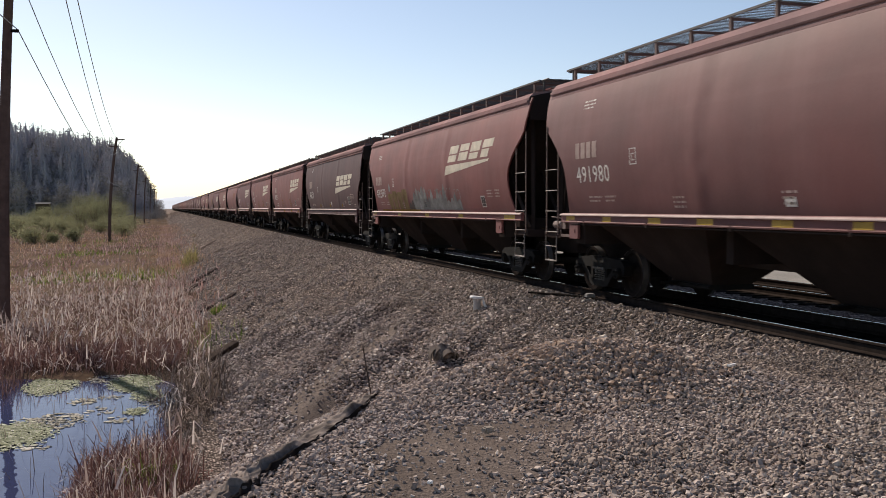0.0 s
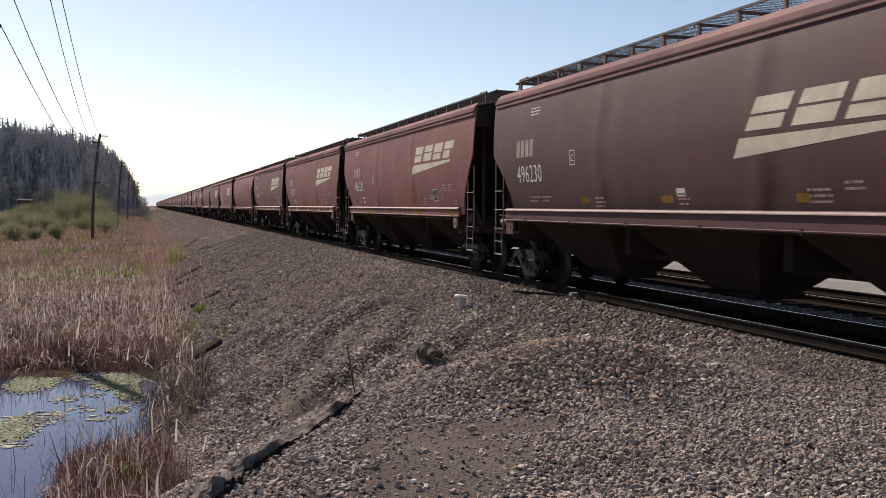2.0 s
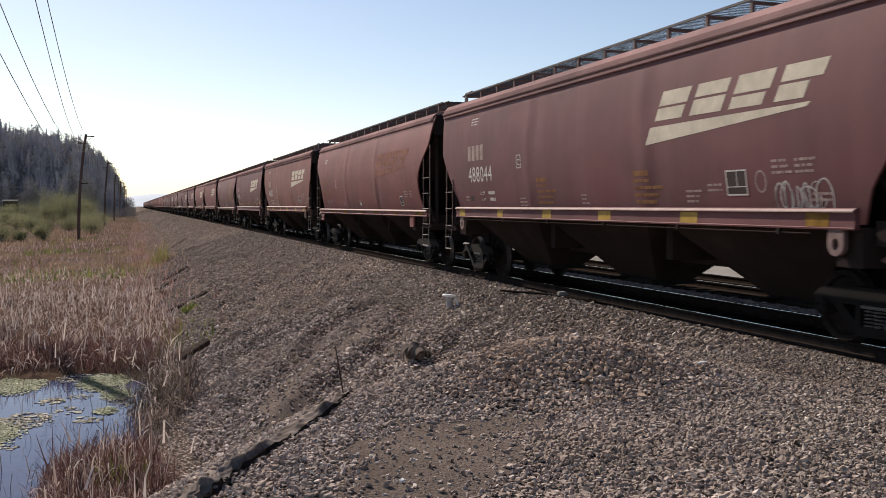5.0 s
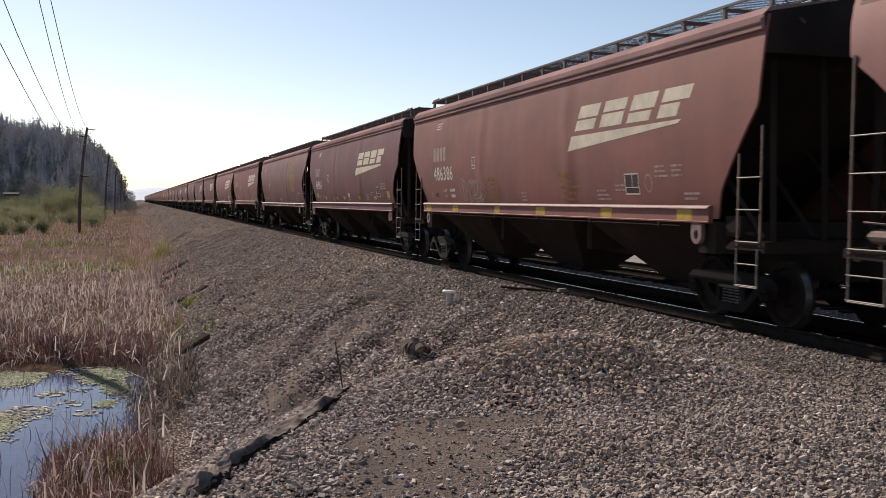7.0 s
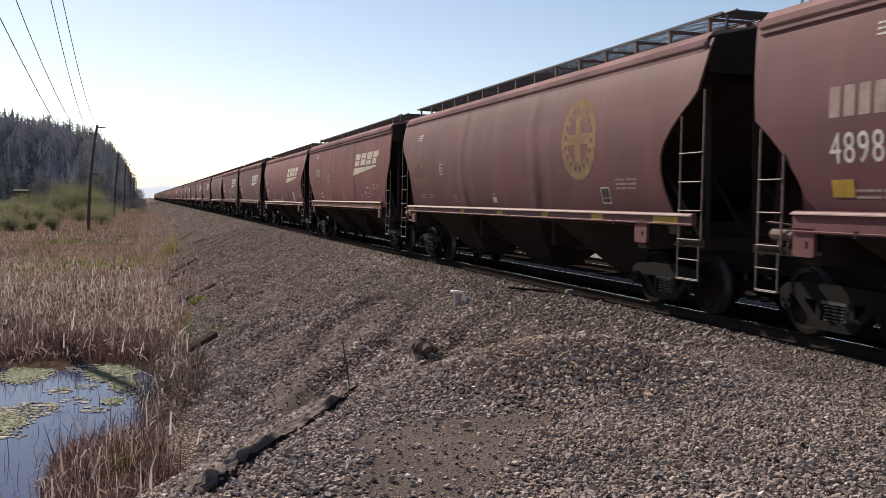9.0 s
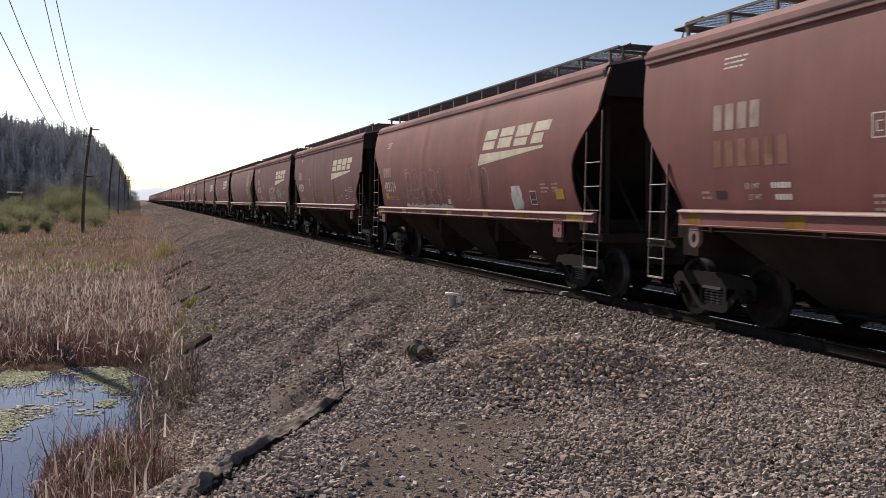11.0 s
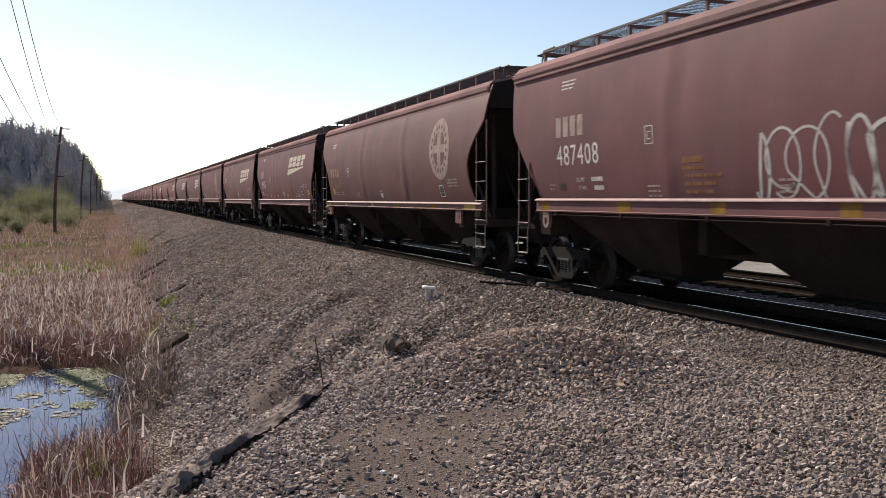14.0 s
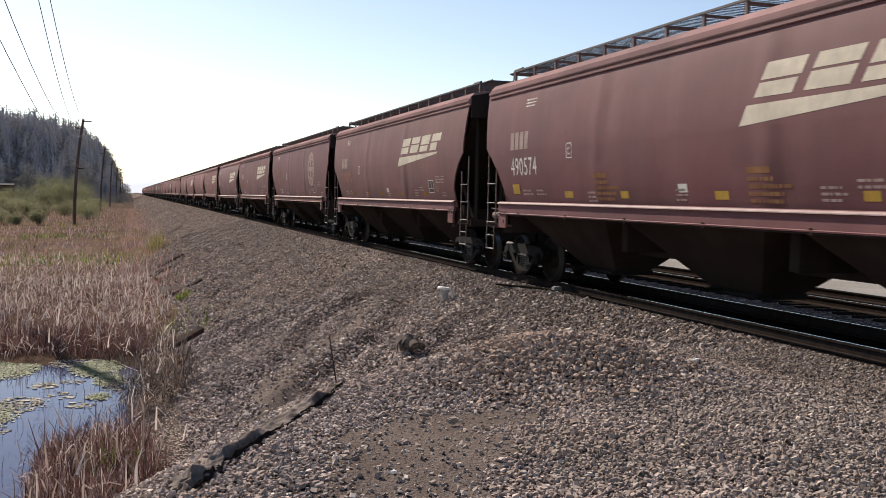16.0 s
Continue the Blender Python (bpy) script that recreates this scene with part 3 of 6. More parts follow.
def bolster(bm):
    slab(bm, [(-0.22, 1.0), (0.22, 1.0), (0.22, 1.46), (-0.22, 1.46)], -1.5, 1.5)


def train_line(bm):
    tube(bm, (0.3, -5.7, 1.05), (0.3, 5.7, 1.05), 0.03)


def walkway(bm, kind, s, pitch):
    """A grating of cross bars between two long angles."""
    half = LENGTH[kind] / 2 - (0.82 if kind == "round" else 1.15)
    x0, x1, z = 0.34, 1.12, 4.63
    for x in (x0, x1):
        box(bm, min(s * x, s * (x + 0.035)), max(s * x, s * (x + 0.035)), -half, half, z - 0.035, z)
    n = int(half * 2 / pitch)
    for i in range(n):
        y = -half + 2 * half * (i + 0.5) / n
        box(bm, min(s * x0, s * x1), max(s * x0, s * x1), y - 0.010, y + 0.010, z - 0.016, z - 0.004)


def walkway_post(bm, s, kind):
    z = 4.595
    box(bm, min(s * 1.09, s * 1.14), max(s * 1.09, s * 1.14), -0.028, 0.028, 4.29, z)
    box(bm, min(s * 0.36, s * 1.12), max(s * 0.36, s * 1.12), -0.02, 0.02, z - 0.045, z)
    box(bm, min(s * 0.43, s * 0.47), max(s * 0.43, s * 0.47), -0.025, 0.025, 4.40, z)


def crossover(bm, kind, s):
    """The platform across the roof's end, with its hoop."""
    half = LENGTH[kind] / 2
    z = 4.63
    y = s * (half - 0.62)
    n = 7
    for i in range(n):
        yy = y - s * i * 0.075
        box(bm, -1.0, 1.0, yy - 0.018, yy + 0.018, z - 0.025, z - 0.004)
    for x in (-1.02, 1.02):
        tube(bm, (x, y, z), (x, y - s * 0.62, z), 0.022)
    if kind == "round":
        for x in (-1.02, 1.02):
            tube(bm, (x, y - s * 0.25, 4.25), (x, y - s * 0.25, z), 0.025)
    else:
        for x in (-1.12, 1.12):
            tube(bm, (x, y - s * 0.62, 4.26), (x, y - s * 0.52, z + 0.01), 0.025)
            tube(bm, (x, y - s * 0.52, z + 0.01), (x, y - s * 1.0, z + 0.02), 0.025)
            tube(bm, (x, y - s * 0.52, z + 0.01), (x * 0.9, y - s * 0.02, 4.1), 0.015)


def ladder(bm, kind, s, e):
    """Side ladder at one corner: two stiles and rungs; a stirrup hangs below."""
    half = LENGTH[kind] / 2
    off = LADDER_OFF[kind] + 0.17 * e
    wid = 0.62 if kind == "round" else 0.50
    x = s * 1.60
    ya, yb = e * (half - off), e * (half - off - wid)
    top = 3.42 if kind == "round" else 2.75
    for y, t in ((ya, top), (yb, top - 0.35)):
        box(bm, x - 0.012, x + 0.012, y - 0.012, y + 0.012, 1.15, t)


LADDER_OFF = {"round": 0.66, "curved": 0.72, "straight": 0.84, "notched": 0.84}
RUNG_Z = (0.62, 0.91, 1.21, 1.64, 2.07, 2.50)


def ladder_rung(bm, kind, s, e, z):
    half = LENGTH[kind] / 2
    off = LADDER_OFF[kind] + 0.17 * e
    wid = 0.62 if kind == "round" else 0.50
    x = s * 1.625
    tube(bm, (x, e * (half - off), z), (x, e * (half - off - wid), z), 0.011)


def stirrup(bm, kind, s, e):
    """A bent bar hung under the ladder."""
    half = LENGTH[kind] / 2
    off = LADDER_OFF[kind] + 0.17 * e
    wid = 0.62 if kind == "round" else 0.50
    x = s * 1.625
    ya, yb = e * (half - off - 0.02), e * (half - off - wid + 0.02)
    tube(bm, (x, ya, 0.60), (x, ya, 1.12), 0.012)
    tube(bm, (x, yb, 0.60), (x, yb, 1.12), 0.012)
    tube(bm, (x, ya, 0.605), (x, yb, 0.605), 0.012)


def ring_plate(bm, rim, hole, x0, x1):
    """A plate with a round eye: outer and inner outlines with the same number of points."""
    n = len(rim)
    rows = [[bm.verts.new((x, y, z)) for y, z in o] for x, o in ((x0, rim), (x1, rim), (x1, hole), (x0, hole))]
    for p, q in zip(rows, rows[1:] + rows[:1]):
        for i in range(n):
            bm.faces.new((p[i], p[(i + 1) % n], q[(i + 1) % n], q[i]))


def jack_pad(bm, kind, s, e):
    half = LENGTH[kind] / 2
    y, x = e * (half - {"curved": 1.85, "round": 2.28}.get(kind, 2.5)), s * 1.60
    n = 20
    if kind == "straight":
        y = e * (half - (2.15 if e < 0 else 2.35))
        rim = [(y + 0.14 * math.cos(6.2832 * i / n), (1.27 + 0.14 * math.sin(6.2832 * i / n)) if i > n / 2 or i == 0 else min(1.46, 1.27 + 0.38 * math.sin(6.2832 * i / n))) for i in range(n)]
        hole = [(y + 0.055 * math.cos(6.2832 * i / n), 1.27 + 0.07 * math.sin(6.2832 * i / n)) for i in range(n)]
        ring_plate(bm, rim, hole, x - 0.03, x + 0.035)
    else:
        sq = lambda a: max(-1.0, min(1.0, 1.45 * a))
        rim = [(y + 0.20 * sq(math.cos(6.2832 * i / n)), 1.28 + 0.18 * sq(math.sin(6.2832 * i / n))) for i in range(n)]
        hole = [(y - 0.07 + 0.028 * math.cos(6.2832 * i / n), 1.25 + 0.05 * math.sin(6.2832 * i / n)) for i in range(n)]
        ring_plate(bm, rim, hole, x - 0.02, x + 0.035)
        slab(bm, [(y - 0.19, 1.455), (y + 0.19, 1.455), (y + 0.19, 1.475), (y - 0.19, 1.475)], x - 0.03, x + s * 0.045)


def step_bracket(bm, kind, s, e):
    """The painted plate that carries the ladder's foot, with a round boss."""
    half = LENGTH[kind] / 2
    off = LADDER_OFF[kind] + 0.17 * e
    a, b = half - off + 0.10, half - off - 0.98
    x = s * 1.585
    slab(bm, [(e * a, 1.10), (e * a, 1.21), (e * (b + 0.36), 1.21), (e * (b + 0.2), 1.12), (e * (b + 0.25), 1.09)], x - 0.015, x + 0.015)
    n = 10
    c = (e * (b + 0.44), 1.155)
    hexa(bm, [(x, c[0] + 0.035 * math.cos(6.2832 * i / n), c[1] + 0.035 * math.sin(6.2832 * i / n)) for i in range(n)], [(x + s * 0.03, c[0] + 0.03 * math.cos(6.2832 * i / n), c[1] + 0.03 * math.sin(6.2832 * i / n)) for i in range(n)])


def coupler(bm, kind, e):
    half = LENGTH[kind] / 2
    y = e * (half - 0.75)
    box(bm, -0.09, 0.09, min(y, y + e * 0.55), max(y, y + e * 0.55), 0.80, 0.96)
    slab(bm, [(y + e * 0.45, 0.74), (y + e * 0.72, 0.74), (y + e * 0.76, 0.88), (y + e * 0.72, 1.02), (y + e * 0.45, 1.02)], -0.15, 0.15)
    tube(bm, (0.22, y, 0.82), (0.10, y + e * 0.6, 0.55), 0.025)


def air_gear(bm, kind):
    """Brake reservoir, pipes and levers along one end platform."""
    half = LENGTH[kind] / 2
    tube(bm, (-0.9, half - 1.6, 1.45), (0.1, half - 1.6, 1.45), 0.17, n=10)
    box(bm, -1.35, -1.1, half - 1.75, half - 1.45, 1.26, 1.6)
    tube(bm, (-1.30, -half + 1.2, 1.30), (-1.30, -half + 2.6, 1.42), 0.03)
    box(bm, -1.4, -1.05, -half + 1.4, -half + 1.75, 1.26, 1.55)
    tube(bm, (-1.62, -half + 2.6, 1.385), (-1.62, half - 2.2, 1.385), 0.013)
    for i in range(6):
        y = -half + 3.2 + (2 * half - 6.0) * i / 5
        box(bm, -1.645, -1.60, y - 0.03, y + 0.03, 1.365, 1.45)
    for x in (-1.2, -0.8, 0.8, 1.2):
        tube(bm, (x, half - 0.75, 1.2), (x * 0.8, half - 0.75, 4.0), 0.03)


def end_valve(bm, kind):
    """A brake valve with its pipes on a bar beside the end ladder."""
    half = LENGTH[kind] / 2
    y = half - 1.35
    tube(bm, (-1.50, y - 0.22, 1.36), (-1.50, y + 0.22, 1.36), 0.085, n=10)
    tube(bm, (-1.50, y + 0.22, 1.36), (-1.50, y + 0.30, 1.36), 0.05, n=8)
    box(bm, -1.57, -1.42, y - 0.42, y - 0.26, 1.28, 1.50)
    tube(bm, (-1.50, y - 0.34, 1.50), (-1.50, y - 0.34, 1.56), 0.03)
    tube(bm, (-1.53, y + 0.1, 1.45), (-1.53, y + 0.1, 1.17), 0.018)
    tube(bm, (-1.53, y - 0.1, 1.30), (-1.53, y - 0.1, 1.17), 0.018)
    tube(bm, (-1.55, y - 0.55, 1.47), (-1.55, y + 0.35, 1.52), 0.014)
    box(bm, -1.58, -1.46, y - 0.70, y + 0.42, 1.12, 1.17)


def side_frame(bm, s):
    x0, x1 = s * 0.93, s * 1.10
    a, b = min(x0, x1), max(x0, x1)
    slab(bm, [(-1.12, 0.60), (-0.98, 0.70), (-0.45, 0.74), (0.45, 0.74), (0.98, 0.70), (1.12, 0.60), (1.08, 0.42), (0.95, 0.40), (0.72, 0.52), (-0.72, 0.52), (-0.95, 0.40), (-1.08, 0.42)], a, b)
    slab(bm, [(-0.34, 0.27), (0.34, 0.27), (0.40, 0.20), (0.30, 0.15), (-0.30, 0.15), (-0.40, 0.20)], a, b)
    for e in (-1, 1):
        slab(bm, [(e * 0.78, 0.52), (e * 0.62, 0.54), (e * 0.28, 0.26), (e * 0.40, 0.20)], a, b)
        slab(bm, [(e * 0.36, 0.54), (e * 0.27, 0.54), (e * 0.27, 0.26), (e * 0.36, 0.26)], a, b)


def spring_nest(bm, s):
    for y in (-0.16, 0.0, 0.16):
        for k in range(5):
            tube(bm, (s * 1.04, y, 0.275 + k * 0.044), (s * 1.04, y, 0.296 + k * 0.044), 0.070, n=8)
    box(bm, min(s * 0.95, s * 1.12), max(s * 0.95, s * 1.12), -0.24, 0.24, 0.49, 0.53)


def bearing_cap(bm, s, y):
    n = 12
    r0 = [(s * 1.02, y + 0.125 * math.cos(6.283 * i / n), 0.457 + 0.125 * math.sin(6.283 * i / n)) for i in range(n)]
    r1 = [(s * 1.17, y + 0.105 * math.cos(6.283 * i / n), 0.457 + 0.105 * math.sin(6.283 * i / n)) for i in range(n)]
    hexa(bm, r0, r1)
    for k in range(3):
        a = 6.283 * k / 3 + 0.5
        p = (s * 1.17, y + 0.06 * math.cos(a), 0.457 + 0.06 * math.sin(a))
        tube(bm, p, (p[0] + s * 0.03, p[1], p[2]), 0.022)


def wheel(bm, s, n=28):
    """Turned railway wheel: flange inside, tread, dished plate with a hub."""
    c = s * 0.753
    face = [(c - s * 0.072, 0.09), (c - s * 0.072, 0.484), (c - s * 0.050, 0.486), (c - s * 0.040, 0.460), (c + s * 0.070, 0.452), (c + s * 0.066, 0.385), (c + s * 0.015, 0.36), (c - s * 0.005, 0.19), (c + s * 0.06, 0.15), (c + s * 0.09, 0.13), (c + s * 0.095, 0.085)]
    lathe(bm, face, n)


def rim_of(bm, s, n=28):
    c = s * 0.753
    lathe(bm, [(c - s * 0.038, 0.4620), (c + s * 0.0705, 0.4540)], n, closed=False)


def axle(bm):
    tube(bm, (-1.05, 0, 0), (1.05, 0, 0), 0.085, n=10)


def wrap(bm, kind, lift):
    """Lay flat shapes on the bowed side: cut them at its bends, then move them out to it."""
    low, high = min(v.co.z for v in bm.verts), max(v.co.z for v in bm.verts)
    for z in SIDE[kind][0]:
        if low < z < high:
            bmesh.ops.bisect_plane(bm, geom=bm.verts[:] + bm.edges[:] + bm.faces[:], plane_co=(0, 0, z), plane_no=(0, 0, 1))
    for v in bm.verts:
        v.co.x = -side_x(kind, v.co.z) - lift


def decal(name, polys, kind, mat, parent, label="", lift=0.003):
    """Paint on the near side: polygons in (u, v), u to the right as read, v up."""
    bm = bmesh.new()
    for poly in polys:
        bm.faces.new([bm.verts.new((0.0, -u, v)) for u, v in poly])
    wrap(bm, kind, lift)
    ob = part(name, bm, mat, parent, label)
    if len(polys) > 1:
        ob["kind"] = "stuff"
    return ob


def quad(u0, u1, v0, v1, slant=0.0):
    return [(u0, v0), (u1, v0), (u1 + slant, v1), (u0 + slant, v1)]


DIGITS = {}


def digits(text, size, squeeze=0.8):
    key = (text, size, squeeze)
    if key not in DIGITS:
        c = bpy.data.curves.new("digits", "FONT")
        c.body, c.size, c.space_character = text, size * 1.38, 1.12
        c.resolution_u = 3
        tmp = bpy.data.objects.new("digits", c)
        m = tmp.to_mesh()
        DIGITS[key] = ([(v.co.x * squeeze, v.co.y) for v in m.vertices], [tuple(p.vertices) for p in m.polygons])
        tmp.to_mesh_clear()
        bpy.data.objects.remove(tmp)
        bpy.data.curves.remove(c)
    return DIGITS[key]


def number_on(text, u, v, size, kind, mat, parent, wide, name="car_number", label="pale stencilled car number"):
    pts, faces = digits(text, size, wide)
    me = bpy.data.meshes.new(name)
    me.from_pydata([(0.0, -(u + a), v + b) for a, b in pts], [], faces)
    bm = bmesh.new()
    bm.from_mesh(me)
    wrap(bm, kind, 0.003)
    bm.to_mesh(me)
    bm.free()
    return part(name, me, mat, parent, label)


def wordmark(u, v, h, w, kind, mat, parent):
    """The railway's slanted mark as plain blocks over a tapering bar."""
    s = h * 0.55
    bw = w / 4.0
    polys = []
    for k in range(4):
        a, g = u + k * bw * 1.03, bw * 0.84
        cut = (0.46, 0.54, 0.40, 0.50)[k]
        for lo, hi, g in ((0.0, cut - 0.04, g * (0.96, 1.0, 0.92, 0.72)[k]), (cut + 0.04, 1.0, g)):
            polys.append([(a + s * lo, v + h * lo), (a + g + s * lo, v + h * lo), (a + g + s * hi, v + h * hi), (a + s * hi, v + h * hi)])
    decal("wordmark", polys, kind, mat, parent, "slanted block mark in faded cream paint")
    bar = [(u - 0.30, v - 0.36), (u + w * 0.94, v - 0.11), (u + w * 0.96, v - 0.055), (u - 0.14, v - 0.09)]
    decal("mark_bar", [bar], kind, mat, parent)


def emblem(u, v, r, kind, mat, parent):
    """A ring with a cross in it."""
    polys = []
    n = 36
    for i in range(n):
        a, b = 2 * math.pi * i / n, 2 * math.pi * (i + 1) / n
        for r0, r1 in ((0.80, 1.0), (0.60, 0.66)):
            polys.append([(u + r * k * math.cos(c), v + r * k * math.sin(c)) for k, c in ((r0, a), (r1, a), (r1, b), (r0, b))])
        if i % 2 == 0:
            polys.append([(u + r * k * math.cos(c), v + r * k * math.sin(c)) for k, c in ((0.66, a), (0.80, a), (0.80, b), (0.66, b))])
    for k in range(4):
        z0, z1 = v - 0.6 * r + k * 0.3 * r, v - 0.6 * r + (k + 1) * 0.3 * r
        polys.append(quad(u - 0.17 * r, u + 0.17 * r, z0, z1))
    polys.append(quad(u - 0.6 * r, u - 0.17 * r, v - 0.13 * r, v + 0.13 * r))
    polys.append(quad(u + 0.17 * r, u + 0.6 * r, v - 0.13 * r, v + 0.13 * r))
    decal("emblem", polys, kind, mat, parent, "faded ring and cross emblem")


def ribbon(pts, w):
    polys = []
    for (a, b), (c, d) in zip(pts, pts[1:]):
        l = math.hypot(c - a, d - b) or 1e-6
        nx_, ny_ = -(d - b) / l * w / 2, (c - a) / l * w / 2
        polys.append([(a + nx_, b + ny_), (a - nx_, b - ny_), (c - nx_, d - ny_), (c + nx_, d + ny_)])
    return polys


def scribble(u0, u1, v0, v1, strokes, w, seed, kind, mat, parent):
    """Loose sprayed loops and strokes that spell nothing."""
    r = random.Random(seed)
    polys = []
    step = (u1 - u0) / strokes
    for k in range(strokes):
        a = u0 + step * (k + 0.5)
        h = v1 - v0
        rx, ry, ph = step * r.uniform(0.35, 0.95), h * r.uniform(0.35, 0.5), r.uniform(0, 6)
        turn = r.choice((2.4, 3.6, 5.0, 7.5))
        pts = [(a + rx * math.cos(ph + turn * i / 23), v0 + h * 0.5 + ry * (0.85 + 0.15 * math.cos(3 * i / 23)) * math.sin(ph + turn * i / 23)) for i in range(24)]
        pts.append((a + r.uniform(-0.4, 0.4) * step, v0 + h * r.uniform(-0.1, 0.2)))
        polys += ribbon(pts, w * r.uniform(0.6, 1.2))
    decal("graffiti", polys, kind, mat, parent, "sprayed loops of paint", 0.003)


def blobs(u0, u1, v0, v1, count, seed, kind, mat, parent, label):
    r = random.Random(seed)
    polys = []
    for k in range(count):
        a = u0 + (u1 - u0) * k / count
        w, h = (u1 - u0) / count, (v1 - v0) * r.uniform(0.35, 1.0)
        polys.append([(a, v0), (a + w, v0), (a + w * r.uniform(0.95, 1.2), v0 + h * r.uniform(0.3, 0.6)), (a + w * r.uniform(0.75, 0.95), v0 + h * r.uniform(0.7, 0.95)), (a + w * r.uniform(0.4, 0.6), v0 + h), (a + w * r.uniform(0.1, 0.25), v0 + h * r.uniform(0.65, 0.9)), (a - w * r.uniform(0.0, 0.15), v0 + h * r.uniform(0.3, 0.55))])
    decal("graffiti", polys, kind, mat, parent, label, 0.003)


def smear(u, v, w, h, seed, kind, mat, parent):
    """A ragged patch of paint rubbed on with a roller."""
    r = random.Random(seed)
    rim = []
    for i in range(22):
        a, q = 2 * math.pi * i / 22, r.uniform(0.72, 1.1)
        rim.append((u + w / 2 * q * math.cos(a), v + h / 2 * q * (0.85 if math.sin(a) < 0 else 1.0) * math.sin(a)))
    decal("graffiti", [[(u, v), p, q] for p, q in zip(rim, rim[1:] + rim[:1])], kind, mat, parent, "ragged patch of white paint", 0.003)


def dashes(u0, u1, v, h, r):
    """One row of small lettering, too small to read: short bars with gaps."""
    row, u = [], u0
    while u < u1 - 0.03:
        w = min(r.choice((0.035, 0.05, 0.07, 0.10, 0.13)), u1 - u)
        row.append(quad(u, u + w, v, v + h))
        u += w + r.choice((0.012, 0.018, 0.04))
    return row


def stencils(kind, half, parent, seed, yellow):
    """Small data stencils, panels and reflectors along the side."""
    r = random.Random(seed)
    left, right = -half, half
    small = []
    spots_ = ((left + 2.7, 1.90, 2, 0.62), (left + 3.5, 1.90, 2, 0.5), (left + 5.9, 1.86, 3, 0.42), (left + 8.9, 1.90, 3, 0.34), (right - 5.6, 1.92, 3, 0.5), (right - 4.9, 2.0, 2, 0.45), (right - 3.4, 2.28, 3, 0.45), (right - 2.9, 2.28, 3, 0.42), (right - 2.75, 1.85, 2, 0.45))
    if kind == "round":
        spots_ = spots_[:4] + ((right - 3.35, 2.13, 3, 0.42), (right - 2.85, 2.13, 3, 0.38))
    elif kind == "straight":
        spots_ = ((left + 2.37, 1.92, 2, 0.26),) + spots_[2:]
        number_on("LD LMT", left + 3.46, 1.985, 0.075, kind, M_WHITE, parent, 0.85, "load_limit", "small white stencilled letters")
        number_on("LT WT", left + 3.52, 1.835, 0.075, kind, M_WHITE, parent, 0.85, "light_weight", "small white stencilled letters")
        decal("weight_figures", [quad(left + 4.03 + 0.07 * q, left + 4.085 + 0.07 * q, 1.985, 2.06) for q in range(6)] + [quad(left + 4.10 + 0.07 * q, left + 4.155 + 0.07 * q, 1.835, 1.91) for q in range(5)], kind, M_WHITE, parent)
        decal("rust_patch", [quad(left + 2.74, left + 3.02, 1.84, 1.96)], kind, M_BLACK, parent)
    for u, v, n, w in spots_:
        u += r.uniform(-0.1, 0.1)
        for k in range(n):
            small += dashes(u, u + w * r.uniform(0.7, 1.0), v - k * 0.075, 0.034, r)
    decal("data_stencil", small, kind, M_CHALK, parent)
    tu, tv = (left + (2.6 if seed == 0 else 2.5), 3.74 if seed == 0 else 3.64) if kind == "round" else (left + 2.95, 3.78)
    top = [q for k in range(3) for q in dashes(tu, tu + 0.55 - 0.05 * k, tv - k * 0.065, 0.026, r)]
    decal("stencil_line", top, kind, M_WHITE, parent)
    u, v = {"round": (left + (4.65 if seed == 0 else 4.9), 2.46), "straight": (left + 5.9, 2.52)}.get(kind, (left + (5.05 if kind == "curved" else 5.3), 2.52))
    frame_ = [quad(u + a, u + b, v + c, v + d) for a, b, c, d in ((0, 0.24, 0, 0.016), (0, 0.24, 0.27, 0.286), (0, 0.018, 0.016, 0.27), (0.222, 0.24, 0.016, 0.27), (0.07, 0.17, 0.07, 0.086), (0.07, 0.086, 0.086, 0.19), (0.07, 0.17, 0.18, 0.196))]
    decal("tag_frame", frame_, kind, M_WHITE, parent)
    u, v, w, h = (right - 3.95, 1.75, 0.30, 0.25) if kind == "round" else (right - (4.45 if kind == "straight" else 4.0), 1.88, 0.44, 0.31)
    decal("black_panel", [quad(u, u + w, v, v + h)], kind, M_BLACK, parent)
    fr = [quad(u - 0.02, u + w + 0.02, v - 0.02, v), quad(u - 0.02, u + w + 0.02, v + h, v + h + 0.02), quad(u - 0.02, u, v, v + h), quad(u + w, u + w + 0.02, v, v + h), quad(u, u + w, v + 0.3 * h, v + 0.34 * h), quad(u + 0.52 * w, u + 0.55 * w, v + 0.34 * h, v + h)]
    decal("panel_frame", fr, kind, M_WHITE, parent, lift=0.006)
    if kind != "round":
        ring = ribbon([(u + 0.76 + 0.11 * math.cos(a), 2.04 + 0.14 * math.sin(a)) for a in np.linspace(0, 2 * math.pi, 15)], 0.025)
        decal("oval_stencil", ring, kind, M_CHALK, parent)
    if kind in ("round", "curved"):
        pu, pv = left + 8.9, 1.72 if kind == "round" else 1.88
        decal("white_plate", [quad(pu, pu + 0.25, pv, pv + 0.13)], kind, M_WHITE, parent)
    z0, z1, off = SILL[kind]
    mat = M_YELLOW if yellow else M_OCHRE
    e = half - off - 0.15
    n = 10 if seed == 0 else r.choice((5, 6, 7))
